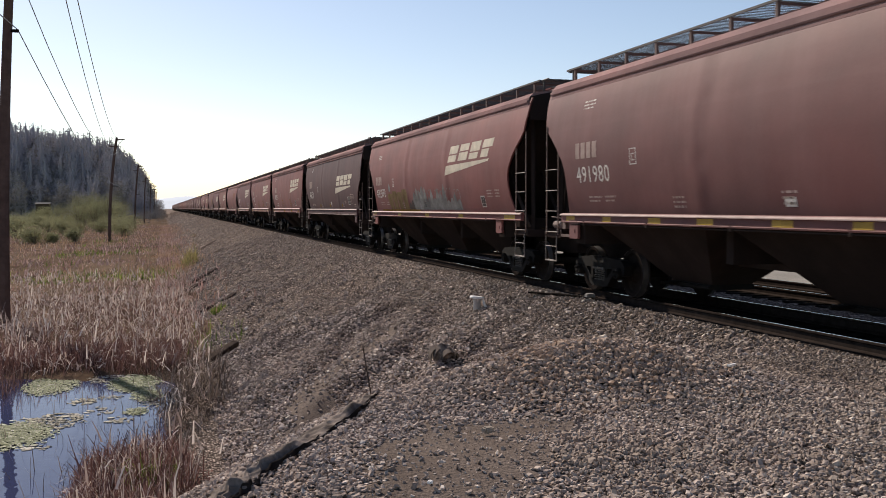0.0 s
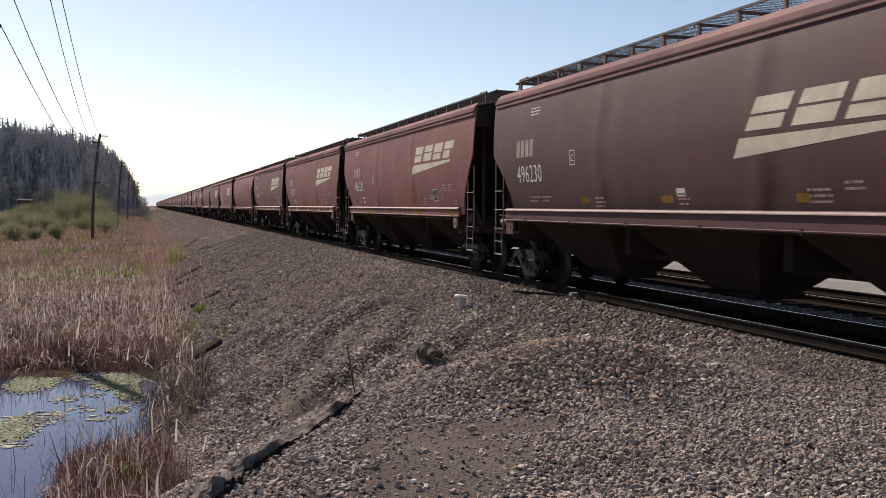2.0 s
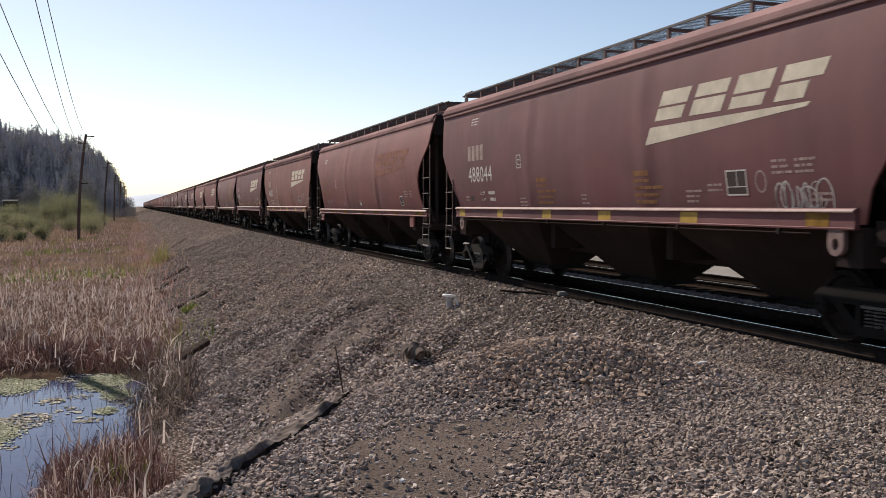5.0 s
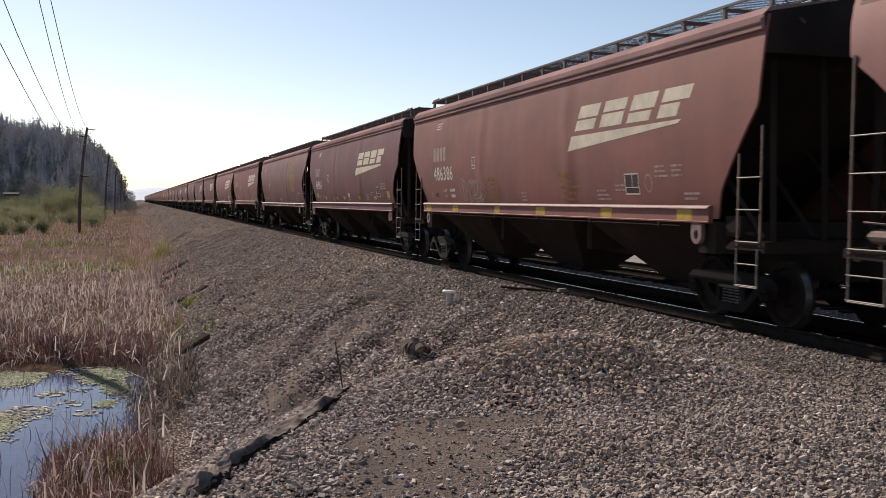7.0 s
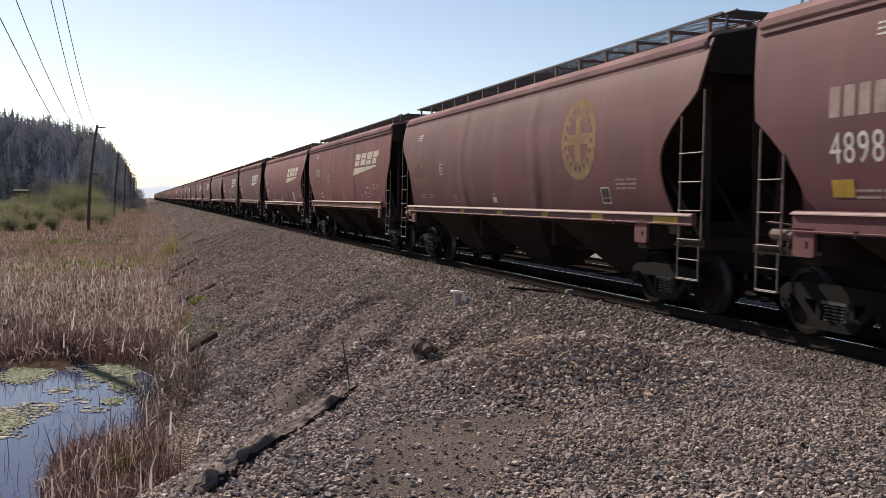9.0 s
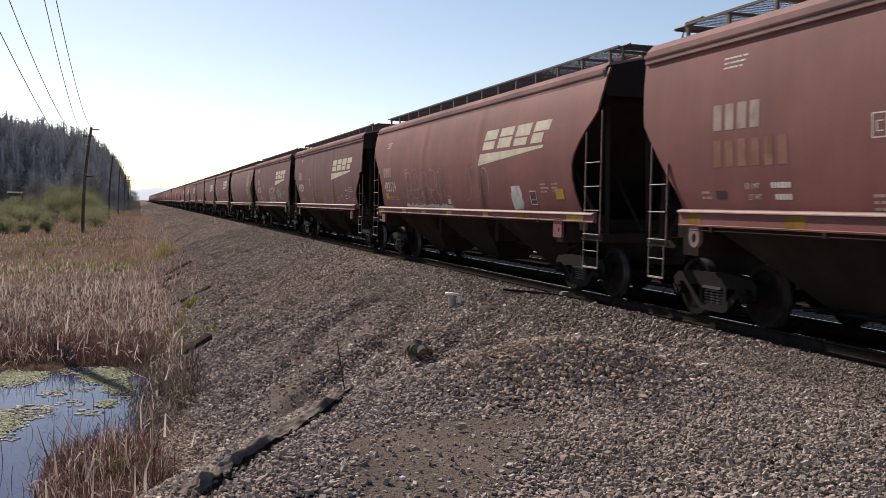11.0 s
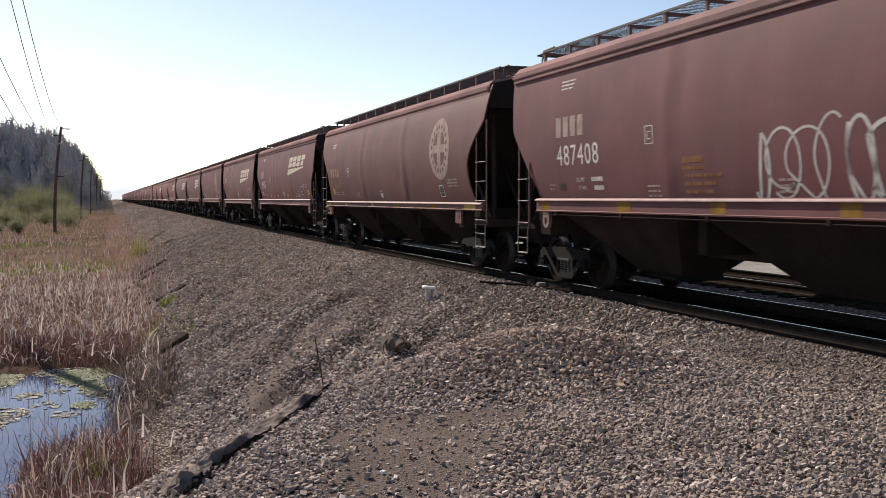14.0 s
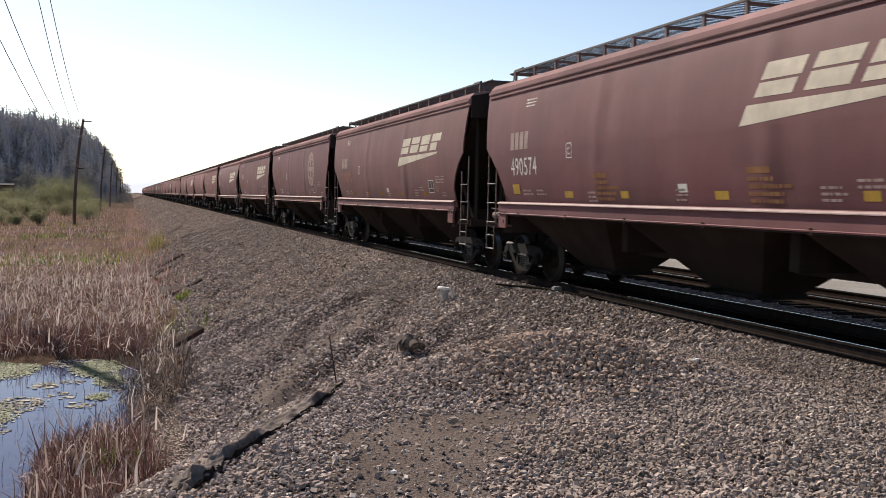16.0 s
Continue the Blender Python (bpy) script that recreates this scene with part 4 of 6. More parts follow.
    for k in range(n):
        u = -e + SILL_SET[kind] + 0.1 + (2 * (e - 0.4) - SILL_SET[kind]) * (k + r.uniform(-0.12, 0.12) * (0 < k < n - 1)) / (n - 1)
        w, x = r.choice((0.34, 0.42, 0.46)), -1.62 - 0.016
        if kind == "round" and k == n - 1:
            u, w = u - 0.3, 0.75
        if kind == "curved" and k in (0, n - 1):
            continue
        if kind == "curved":
            if abs(u - left - 8.9) < 0.5:
                u -= 0.8
            decal("reflector", [quad(u, u + 0.8 * w, 1.78, 1.90)], kind, mat, parent)
            continue
        bm = bmesh.new()
        vs = [bm.verts.new(p) for p in ((x, -u, z0 + 0.032), (x, -u - w, z0 + 0.032), (x, -u - w, z1 - 0.048), (x, -u, z1 - 0.048))]
        bm.faces.new(vs)
        part("reflector", bm, M_OCHRE if r.random() > 0.9 or (seed == 5 and u > 5) else mat, parent)
    if seed in (3, 4, 5, 7, 8, 12, 13, 15):
        base_v, row_v = (2.13, 0.098) if kind == "curved" else (2.20, 0.115)
        for uu in {"straight": (left + 6.9, right - 7.1), "curved": (left + 6.1, right - 6.95)}.get(kind, (left + 6.9, right - 6.6)):
            decal("warning_stencil", [quad(uu, uu + 0.50, base_v, base_v + 0.09)] + [q for k in range(4) for q in dashes(uu + 0.02 * (k % 2), uu + (0.55, 0.92, 0.80, 0.72)[k], base_v - 0.10 - k * row_v, 0.055, r)], kind, M_GHOSTY, parent)


def hopper_car(index, y, kind, paint, mark, number, graffiti="", yellow=False, full=True, drop=0.0):
    half = LENGTH[kind] / 2
    colours = {"red": "oxide-red", "brown": "mineral-brown", "dark": "dark brown", "wine": "wine-red", "tan": "faded brown", "umber": "dull umber"}
    ends = {"round": "deeply curved ends", "curved": "curved ends", "straight": "slanting ends", "notched": "notched ends"}
    extra = ", graffiti" if graffiti else ""
    what = {"word": "cream mark", "ring": "ring emblem", "ghost": "ghosted mark"}[mark]
    car = tagged(new("hopper_car"), f"weathered {colours[paint]} covered hopper car, {ends[kind]}, {what}{extra}", "freight car", "train cars")
    car.location = (TRACK_X, y, 0.0)
    p = PAINT[paint]
    k = kind
    for s in (-1, 1):
        part("side_sheet", cached((k, s, "side_sheet"), lambda bm: side_sheet(bm, k, s)), p, car)
        part("side_sill", cached((k, s, "side_sill"), lambda bm: sill_channel(bm, k, s)), p, car)
        part("sill_stripe", cached((k, s, "sill_stripe"), lambda bm: sill_stripe(bm, k, s)), M_STRIPE, car, "pale stripe along the sill")
        part("walkway", cached((k, s, full, "walkway"), lambda bm: walkway(bm, k, s, 0.105 if full else 0.5)), M_GALV, car, "galvanised grating walkway")
    part("roof", cached((k, "roof"), lambda bm: roof_shell(bm, k)), M_ROOF, car, "dusty steel roof, paled as if sunlit")
    for e in (-1, 1):
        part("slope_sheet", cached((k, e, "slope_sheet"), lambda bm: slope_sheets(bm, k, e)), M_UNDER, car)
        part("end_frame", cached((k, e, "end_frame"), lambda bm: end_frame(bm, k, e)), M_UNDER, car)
    for e in (-1, 1):
        part("stub_sill", cached((k, e, "stub_sill"), lambda bm: stub_sill(bm, k, e)), M_UNDER, car)
        part("crossbearer", cached(("crossbearer",), crossbearer), M_UNDER, car).location = (0, e * 2.31, 0)
        part("bolster", cached(("bolster",), bolster), M_UNDER, car).location = (0, e * 6.97, 0)
    if k != "notched":
        part("centre_beam", cached(("centre_beam",), centre_beam), M_UNDER, car)
    part("train_line", cached(("train_line",), train_line), M_UNDER, car)
    for j in (-1, 0, 1):
        h = part("hopper", cached((k, j, "hopper"), lambda bm: hopper(bm, k, j)), M_UNDER, car, "grimy discharge hopper, darkened for the shade under the car")
        if full:
            part("gate", cached((k, j, "gate"), lambda bm: hopper_gate(bm, j)), M_TRUCK, h)
    axles = []
    for e in (-1, 1):
        for s in (-1, 1):
            f = part("side_frame", cached((s, "side_frame"), lambda bm: side_frame(bm, s)), M_TRUCK, car)
            f.location = (0, e * 6.97, 0)
            if full:
                part("spring_nest", cached((s, "spring_nest"), lambda bm: spring_nest(bm, s)), M_SPRING, f, "grey coil springs, paled as if sunlit")
                for q in (-0.89, 0.89):
                    part("bearing_cap", cached((s, q, "bearing_cap"), lambda bm: bearing_cap(bm, s, q)), M_TRUCK, f)
        for q in (-0.89, 0.89):
            a = part("wheelset", cached(("axle",), axle), M_WHEEL, car)
            a.location = (0, e * 6.97 + q, 0.457)
            for s in (-1, 1):
                part("wheel", cached((s, full, "wheel"), lambda bm: wheel(bm, s, 28 if full else 10)), M_WHEEL, a)
                part("tyre", cached((s, full, "tyre"), lambda bm: rim_of(bm, s, 28 if full else 10)), M_TREAD, a, "bright rolled wheel tread")
            axles.append(a)
    n = 15
    for i in range(n if full else 0):
        yy = (i / (n - 1) * 2 - 1) * (half - 1.2)
        for s in (-1, 1):
            o = part("walkway_post", cached((k == "notched", s, "walkway_post"), lambda bm: walkway_post(bm, s, k)), M_LADDER, car)
            o.location = (0, yy, 0)
    for e in (-1, 1):
        part("crossover", cached((k, e, "crossover"), lambda bm: crossover(bm, k, e)), M_GALV, car, "end platform of grating bars")["kind"] = "stuff"
        part("coupler", cached((k, e, "coupler"), lambda bm: coupler(bm, k, e)), M_TRUCK, car)
        for s in (-1, 1):
            lad = part("ladder", cached((k, s, e, "ladder"), lambda bm: ladder(bm, k, s, e)), M_LADDER, car)
            part("stirrup", cached((k, s, e, "stirrup"), lambda bm: stirrup(bm, k, s, e)), M_BARE, lad)
            for z in (RUNG_Z[:5] if k != "round" else RUNG_Z) if full else ():
                part("rung", cached((k, s, e, z, "rung"), lambda bm: ladder_rung(bm, k, s, e, z)), M_BARE, lad, "worn bare steel rung")
            part("step_bracket", cached((k, s, e, "step_bracket"), lambda bm: step_bracket(bm, k, s, e)), M_UNDER, car)
            part("jack_pad", cached((k, s, e, "jack_pad"), lambda bm: jack_pad(bm, k, s, e)), M_PAD if k == "straight" else p, car)
    if full:
        if k in ("round", "curved"):
            part("brake_valve", cached((k, "brake_valve"), lambda bm: end_valve(bm, k)), M_LADDER, car, "grimy brake valve with pipes")
        part("brake_gear", cached((k, "brake_gear"), lambda bm: air_gear(bm, k)), M_UNDER, car)
        for i in range(6):
            yy = -half + 2.0 + (2 * half - 4.0) * i / 6
            part("hatch", cached((k, i, "hatch"), lambda bm: hatch(bm, yy, yy + (2 * half - 4.0) / 6 - 0.12)), p, car)
    # paint on the side towards the marsh
    if mark in ("word", "ghost"):
        wordmark(half - MARK_AT[kind][0], MARK_AT[kind][1] + drop, 0.44, 3.85, kind, M_CREAM if mark == "word" else M_GHOST, car)
    elif mark == "ring":
        emblem(half - 4.78 + drop, 2.93, 0.77, kind, M_FADED if index < 12 else M_CHALK, car)
    if full:
        mat = M_WHITE if mark == "word" else M_FADED
        at, vo, vn, sz, wide = NUMBER_AT[kind]
        if index == 0:
            vo, vn = vo + 0.10, vn + 0.10
        elif kind == "round":
            at -= 0.15
        if index == 14:
            vo, vn = vo - 0.10, vn - 0.10
        wide_ = sz * (0.90 if index == 14 else 0.62) * (wide + 0.15)
        decal("owner_mark", [quad(-half + at + q * wide_ * 1.12, -half + at + q * wide_ * 1.12 + wide_ * 0.82, vo, vo + 0.96 * sz) for q in range(4)], kind, M_CHALK if mark == "word" else M_FADED if number else M_GHOST, car)
        if number:
            number_on(number, -half + at, vn, sz, kind, mat, car, wide)
        else:
            decal("number_stencil", [quad(-half + at + q * sz * 0.78, -half + at + q * sz * 0.78 + sz * 0.5, vn, vn + sz) for q in range(6)], kind, M_GHOST, car)
        stencils(kind, half, car, index, yellow)
        if index == 1:
            decal("ochre_band", [quad(-half + 2.6, -half + 8.2, 1.605, 1.66)], kind, M_OCHRE, car, "worn ochre band above the sill", 0.006)
        if index in (8, 11, 14, 15):
            for u in (-half + 2.25, half - 2.62)[:1 if index == 14 else 2]:
                decal("yellow_patch", [quad(u, u + 0.38, 1.84, 2.05)], kind, M_YELLOW, car, "bright yellow reflective patch", 0.006)
    if graffiti == "skyline":
        blobs(-half + 7.6, -half + 12.9, 1.66, 2.42, 15, 5, kind, M_SPRAYG, car, "grey-green sprayed shapes")
        ochre = []
        for q in range(4):
            a, b, top = -half + 4.0 + q * 0.72, -half + 4.66 + q * 0.72, (2.22, 2.30, 2.26, 2.34)[q]
            ochre += [[(a + 0.12, 1.62), (b, 1.62), (b + 0.03, top - 0.1), (b - 0.08, top), (a + 0.02, top), (a - 0.04, top - 0.12), (a + 0.06, top - 0.3)]]
        decal("graffiti", ochre, kind, plain("ochre_spray_paint", (0.205, 0.150, 0.088), 0.8, 0, 0.3, 3), car, "ochre sprayed block shapes", 0.003)
        smear(-half + 4.3, 2.40, 0.34, 0.36, 19, kind, M_SPRAYG, car)
        blobs(-half + 6.9, -half + 7.6, 1.62, 2.2, 2, 8, kind, M_BLACK, car, "dark sprayed shadows")
        scribble(-half + 7.6, -half + 12.9, 1.70, 2.35, 16, 0.018, 7, kind, M_SPRAYG, car)
    elif graffiti == "outline":
        scribble(-half + 4.4, -half + 9.2, 1.70, 2.80, 8, 0.035, 11, kind, M_HAZE, car)
        scribble(-half + 4.8, -half + 8.9, 1.95, 2.75, 5, 0.03, 21, kind, M_HAZE, car)
        scribble(-half + 10.3, -half + 12.2, 1.75, 2.85, 3, 0.035, 12, kind, M_HAZE, car)
        smear(half - 4.75, 1.86, 0.75, 0.72, 13, kind, M_SPRAY, car)
        blobs(-half + 4.6, -half + 9.3, 1.61, 1.76, 18, 23, kind, M_SPRAY, car, "ragged white paint along the sill")
    elif graffiti == "tags":
        scribble(-half + 8.45, -half + 11.1, 1.55, 2.75, 6, 0.05, 14, kind, M_SPRAY, car)
        smear(half - 5.2, 2.2, 1.7, 0.62, 18, kind, M_SPRAYG, car)
        scribble(half - 6.2, half - 4.3, 1.95, 2.55, 9, 0.03, 15, kind, M_SPRAY, car)
    elif graffiti == "tag":
        scribble(half - 3.4, half - 2.4, 1.50, 2.12, 6, 0.026, 16, kind, M_SPRAY, car)
        scribble(half - 3.3, half - 2.5, 1.60, 2.05, 4, 0.02, 36, kind, M_SPRAY, car)
    elif graffiti == "faint":
        scribble(-half + 4.9, -half + 6.6, 1.70, 2.35, 8, 0.022, 17, kind, M_CHALK, car)
        scribble(-half + 5.1, -half + 6.4, 1.75, 2.30, 5, 0.02, 27, kind, M_CHALK, car)
    return car, axles


GAPS = [1.4, 19.79, 38.54, 56.11, 74.27, 91.9, 110.04, 128.65, 147.1, 164.49, 183.35, 201.34, 220.6, 238.32, 256.74, 275.63, 293.15, 310.75]
CARS = [
    ("round", "brown", "word", "491980", "", True),
    ("round", "red", "word", "482970", "skyline", True),
    ("curved", "dark", "word", "496230", "", False),
    ("straight", "red", "word", "486221", "", False),
    ("straight", "red", "word", "477274", "", True),
    ("straight", "wine", "word", "488044", "tag", True),
    ("round", "red", "ghost", "", "", False),
    ("straight", "tan", "word", "486386", "faint", True),
    ("curved", "wine", "word", "489864", "", True),
    ("round", "brown", "ring", "", "", True),
    ("straight", "red", "word", "", "", False),
    ("round", "red", "word", "482124", "outline", True),
    ("notched", "wine", "word", "498229", "", False),
    ("straight", "wine", "word", "487408", "tags", False),
    ("round", "umber", "ring", "476414", "", True),
    ("curved", "wine", "word", "490574", "", True),
    ("curved", "brown", "word", "", "", False),
]
DROP = {2: -0.27, 14: 1.05, 15: 0.1}

# ---------------------------------------------------------------- build: tracks and train
build_track("track_near", TRACK_X, 0.0, "main track with worn timber ties in ballast")
build_track("track_far", TRACK_X + 4.3, -0.06, "second track with rusty rails and timber ties")
SPEED = 16.97
TRAIN = []
rnd = random.Random(8)
for i in range(54):
    full = i < 21
    if i < len(CARS):
        kind, paint, mark, number, graffiti, yellow = CARS[i]
    else:
        kind = rnd.choice(("round", "straight", "notched", "round"))
        paint, mark, number, graffiti, yellow = rnd.choice(("red", "brown", "wine", "red", "dark")), rnd.choice(("word", "word", "ghost", "ring")), "", "", False
    if i + 1 < len(GAPS):
        y = (GAPS[i] + GAPS[i + 1]) / 2 + 0.17
    else:
        y = GAPS[-1] + (i - len(GAPS) + 1.5) * 18.1
    TRAIN.append((*hopper_car(i, y, kind, paint, mark, number, graffiti, yellow, full, DROP.get(i, 0.0)), y, full))


# ---------------------------------------------------------------- loose rock
scatter_rocks("gravel", -0.4, 8.1, 4.4, 11.4, 84000, 0.0195, 31, "grey-brown crushed rock lying on the pad", on_pad_tan)
scatter_rocks("track_ballast", 2.5, 8.1, 4.4, 11.4, 62000, 0.0195, 37, "coarse dark grey ballast beside the track", on_pad_grey, False, M_ROCKD)
scatter_rocks("edge_ballast", 5.4, 8.3, 5.6, 11.4, 26000, 0.0195, 42, "oil-stained ballast along the ties of the near track", on_pad_dark, False, M_ROCKE)
scatter_rocks("verge_ballast", 5.4, 8.35, 11.4, 32.0, 24000, 0.030, 43, "dark oil-stained ballast running along the rails", on_bank_edge, False, M_ROCKE)
M_SLOPE = per_island("weathered_slope_rock", [(0.0, (0.10, 0.080, 0.069)), (0.3, (0.27, 0.217, 0.187)), (0.7, (0.45, 0.369, 0.320)), (0.9, (0.60, 0.50, 0.437)), (1.0, (0.86, 0.75, 0.65))], 0.95, (0.5, (0.36, 0.285, 0.237)))
M_MOUND = per_island("iron_brown_rock", [(0.0, (0.150, 0.108, 0.083)), (0.35, (0.285, 0.212, 0.165)), (0.75, (0.440, 0.338, 0.268)), (0.93, (0.56, 0.44, 0.355)), (1.0, (0.85, 0.71, 0.58))], 0.95, (0.9, (0.33, 0.235, 0.175)))
scatter_rocks("mound_rock", 2.6, 5.4, 7.4, 9.9, 7600, 0.0265, 39, "larger brown broken rocks heaped in a low mound", lambda x, y, r: np.exp(-(((x - 4.0) / 1.1) ** 2 + ((y - 8.4) / 0.85) ** 2)) > r.uniform(0.12, 0.9, len(x)), False, M_MOUND)
scatter_rocks("pebbles", 0.4, 5.5, 4.2, 9.0, 6000, 0.009, 33, "small pebbles on the bare gravelly soil", None, True)
scatter_rocks("bank_gravel", 0.9, 8.15, 10.4, 27.0, 43000, 0.034, 32, "grey-brown crushed rock on the embankment's slope", on_bank_pale, False, M_SLOPE)
scatter_rocks("shoulder_ballast", 4.6, 8.3, 10.4, 30.0, 24000, 0.031, 38, "dark grey ballast along the track's shoulder", on_bank_dark, False, M_ROCKD)
scatter_rocks("far_gravel", 0.9, 8.15, 27.0, 75.0, 24000, 0.042, 34, "grey-brown crushed rock along the far bank", on_bank_pale, True, M_SLOPE)
scatter_rocks("distant_gravel", 0.6, 8.1, 75.0, 210.0, 11000, 0.045, 35, "crushed rock along the distant bank", on_bank, True)
scatter_rocks("bank_rubble", 0.6, 8.1, 205.0, 640.0, 6000, 0.08, 36, "crushed rock along the bank far away", on_bank, True)


# ---------------------------------------------------------------- water
def pond_water():
    bm = bmesh.new()
    n, ring = 28, []
    for i in range(n):
        a = 2 * math.pi * i / n
        ring.append(bm.verts.new((-3.9 + 5.4 * math.cos(a), 19.4 + 7.4 * math.sin(a), -2.50)))
    bm.faces.new(ring)
    m, t, b = material("still_pond_water", 0.02)
    b.inputs["Base Color"].default_value = (0.034, 0.044, 0.100, 1)
    b.inputs["IOR"].default_value = 1.33
    bumped(t, b, noise_of(t, coords(t), 3.0, 2), 0.16, 0.02)
    ob = part("pond_water", bm, m)
    return tagged(ob, kind="structure")


def floating_weed(name, spots, count, mat, seed, label):
    """Small floating leaves in drifts."""
    r = np.random.RandomState(seed)
    co, fc = [], []
    for x0, y0, rx, ry in spots:
        n = int(count * rx * ry)
        a, d = r.uniform(0, 6.28, n), np.sqrt(r.uniform(0, 1, n)) * r.uniform(0.6, 1.1, n)
        x, y = x0 + rx * d * np.cos(a), y0 + ry * d * np.sin(a)
        s, tw = r.uniform(0.02, 0.05, n), r.uniform(0, 6.28, n)
        z = -2.495 + r.uniform(0, 0.012, n)
        base = sum(len(c) for c in co)
        quad_ = np.stack([np.stack([x + s * np.cos(tw + k * 1.57), y + s * np.sin(tw + k * 1.57), z + 0.25 * s * (k % 2)], -1) for k in range(4)], 1)
        co.append(quad_.reshape(-1, 3))
        fc.append(base + np.arange(n * 4).reshape(-1, 4))
    ob = new(name, mesh_of(name, np.concatenate(co), np.concatenate(fc)))
    ob.data.materials.append(mat)
    return tagged(ob, label, "water plant", kind="stuff")


def floating_pads(spots, count):
    """Flat pale rafts of rotten leaf with ragged rims."""
    r = np.random.RandomState(53)
    bm = bmesh.new()
    for x0, y0, rx, ry in spots:
        for _ in range(int(count * rx * ry) + 3):
            a, d = r.uniform(0, 6.28), math.sqrt(r.uniform(0, 1))
            x, y, s = x0 + rx * d * math.cos(a), y0 + ry * d * math.sin(a), 0.02 + 0.06 * r.uniform(0, 1) ** 2
            z = -2.493 + r.uniform(0, 0.01)
            rim = [bm.verts.new((x + 1.3 * s * q * math.cos(k * 0.698), y + 0.9 * s * q * math.sin(k * 0.698), z)) for k, q in enumerate(r.uniform(0.55, 1.15, 9))]
            low = [bm.verts.new(v.co - Vector((0, 0, 0.012))) for v in rim]
            bm.faces.new(rim)
            for k in range(9):
                bm.faces.new((rim[k - 1], low[k - 1], low[k], rim[k]))
    ob = part("floating_rafts", bm, per_island("pale_rotten_raft", [(0.0, (0.32, 0.29, 0.23)), (0.6, (0.47, 0.44, 0.36)), (1.0, (0.64, 0.60, 0.52))], 0.85))
    return tagged(ob, "pale rafts of rotten leaves floating on the pond", "water plant", kind="stuff")


# ---------------------------------------------------------------- reeds and grass
def reeds(name, x0, x1, y0, y1, count, tall, wide, bend, mat, seed, label, keep, segs=3, lift=0.0):
    """Dry blades, each a bent strip, as one mesh."""
    r = np.random.RandomState(seed)
    x, y = r.uniform(x0, x1, count), r.uniform(y0, y1, count)
    k = keep(x, y, r)
    x, y = x[k], y[k]
    n = len(x)
    h = tall * np.exp(r.normal(0, 0.28, n))
    az, lean = r.uniform(0, 6.28, n), np.abs(r.normal(0, bend, n))
    fold = np.where(r.uniform(0, 1, n) < 0.38, r.uniform(0.9, 2.4, n), r.uniform(0.0, 0.5, n))
    w = wide * r.uniform(0.6, 1.4, n)
    px, py, pz = x.copy(), y.copy(), height(x, y) - 0.02 + lift * r.uniform(0.2, 1.0, len(x))
    sx, sy = -np.sin(az + r.uniform(-1.2, 1.2, n)), np.cos(az)
    rows = []
    ang = lean.copy()
    for j in range(segs + 1):
        ww = w * (1 - 0.75 * j / segs)
        rows.append(np.stack([px - sx * ww, py - sy * ww, pz], -1))
        rows.append(np.stack([px + sx * ww, py + sy * ww, pz], -1))
        st = h / segs
        px, py, pz = px + np.cos(az) * np.sin(ang) * st, py + np.sin(az) * np.sin(ang) * st, pz + np.cos(ang) * st
        ang = ang + (fold if j == segs - 2 else lean * 0.35)
    co = np.stack(rows, 1)
    m = 2 * (segs + 1)
    f = np.concatenate([np.arange(n)[:, None] * m + np.array([2 * j, 2 * j + 1, 2 * j + 3, 2 * j + 2])[None] for j in range(segs)])
    ob = new(name, mesh_of(name, co, f))
    ob.data.materials.append(mat)
    return tagged(ob, label, "reeds", kind="stuff")


M_REED = per_island("dead_cattail_blade", [(0.0, (0.080, 0.042, 0.036)), (0.35, (0.170, 0.091, 0.079)), (0.7, (0.240, 0.134, 0.116)), (0.95, (0.34, 0.22, 0.193)), (1.0, (0.60, 0.47, 0.41))], 0.85, (0.35, (0.235, 0.152, 0.133)), 0.22)
M_FARM = per_island("mixed_marsh_grass", [(0.0, (0.25, 0.155, 0.14)), (0.4, (0.44, 0.285, 0.255)), (0.75, (0.59, 0.405, 0.36)), (1.0, (0.80, 0.62, 0.555))], 0.9, (0.11, (0.486, 0.332, 0.176)), 0.2)
M_STRAW = per_island("bleached_reed_leaf", [(0.0, (0.34, 0.25, 0.215)), (0.5, (0.54, 0.435, 0.385)), (1.0, (0.80, 0.71, 0.65))], 0.85, None, 0.3)
M_REEDG = per_island("green_sedge_blade", [(0.0, (0.07, 0.10, 0.03)), (0.5, (0.16, 0.21, 0.05)), (1.0, (0.30, 0.32, 0.10))], 0.8, None, 0.4)
M_TWIG = per_island("bare_brush_twig", [(0.0, (0.085, 0.064, 0.053)), (0.6, (0.19, 0.148, 0.122)), (1.0, (0.44, 0.36, 0.30))], 0.9, None, 0.2)
M_WEED = per_island("duckweed_leaf", [(0.0, (0.075, 0.095, 0.032)), (0.5, (0.15, 0.180, 0.068)), (0.85, (0.23, 0.255, 0.12)), (1.0, (0.42, 0.42, 0.31))], 0.7)
M_SCUM = per_island("dry_floating_litter", [(0.0, (0.20, 0.175, 0.125)), (0.5, (0.35, 0.325, 0.26)), (1.0, (0.52, 0.495, 0.42))], 0.8)


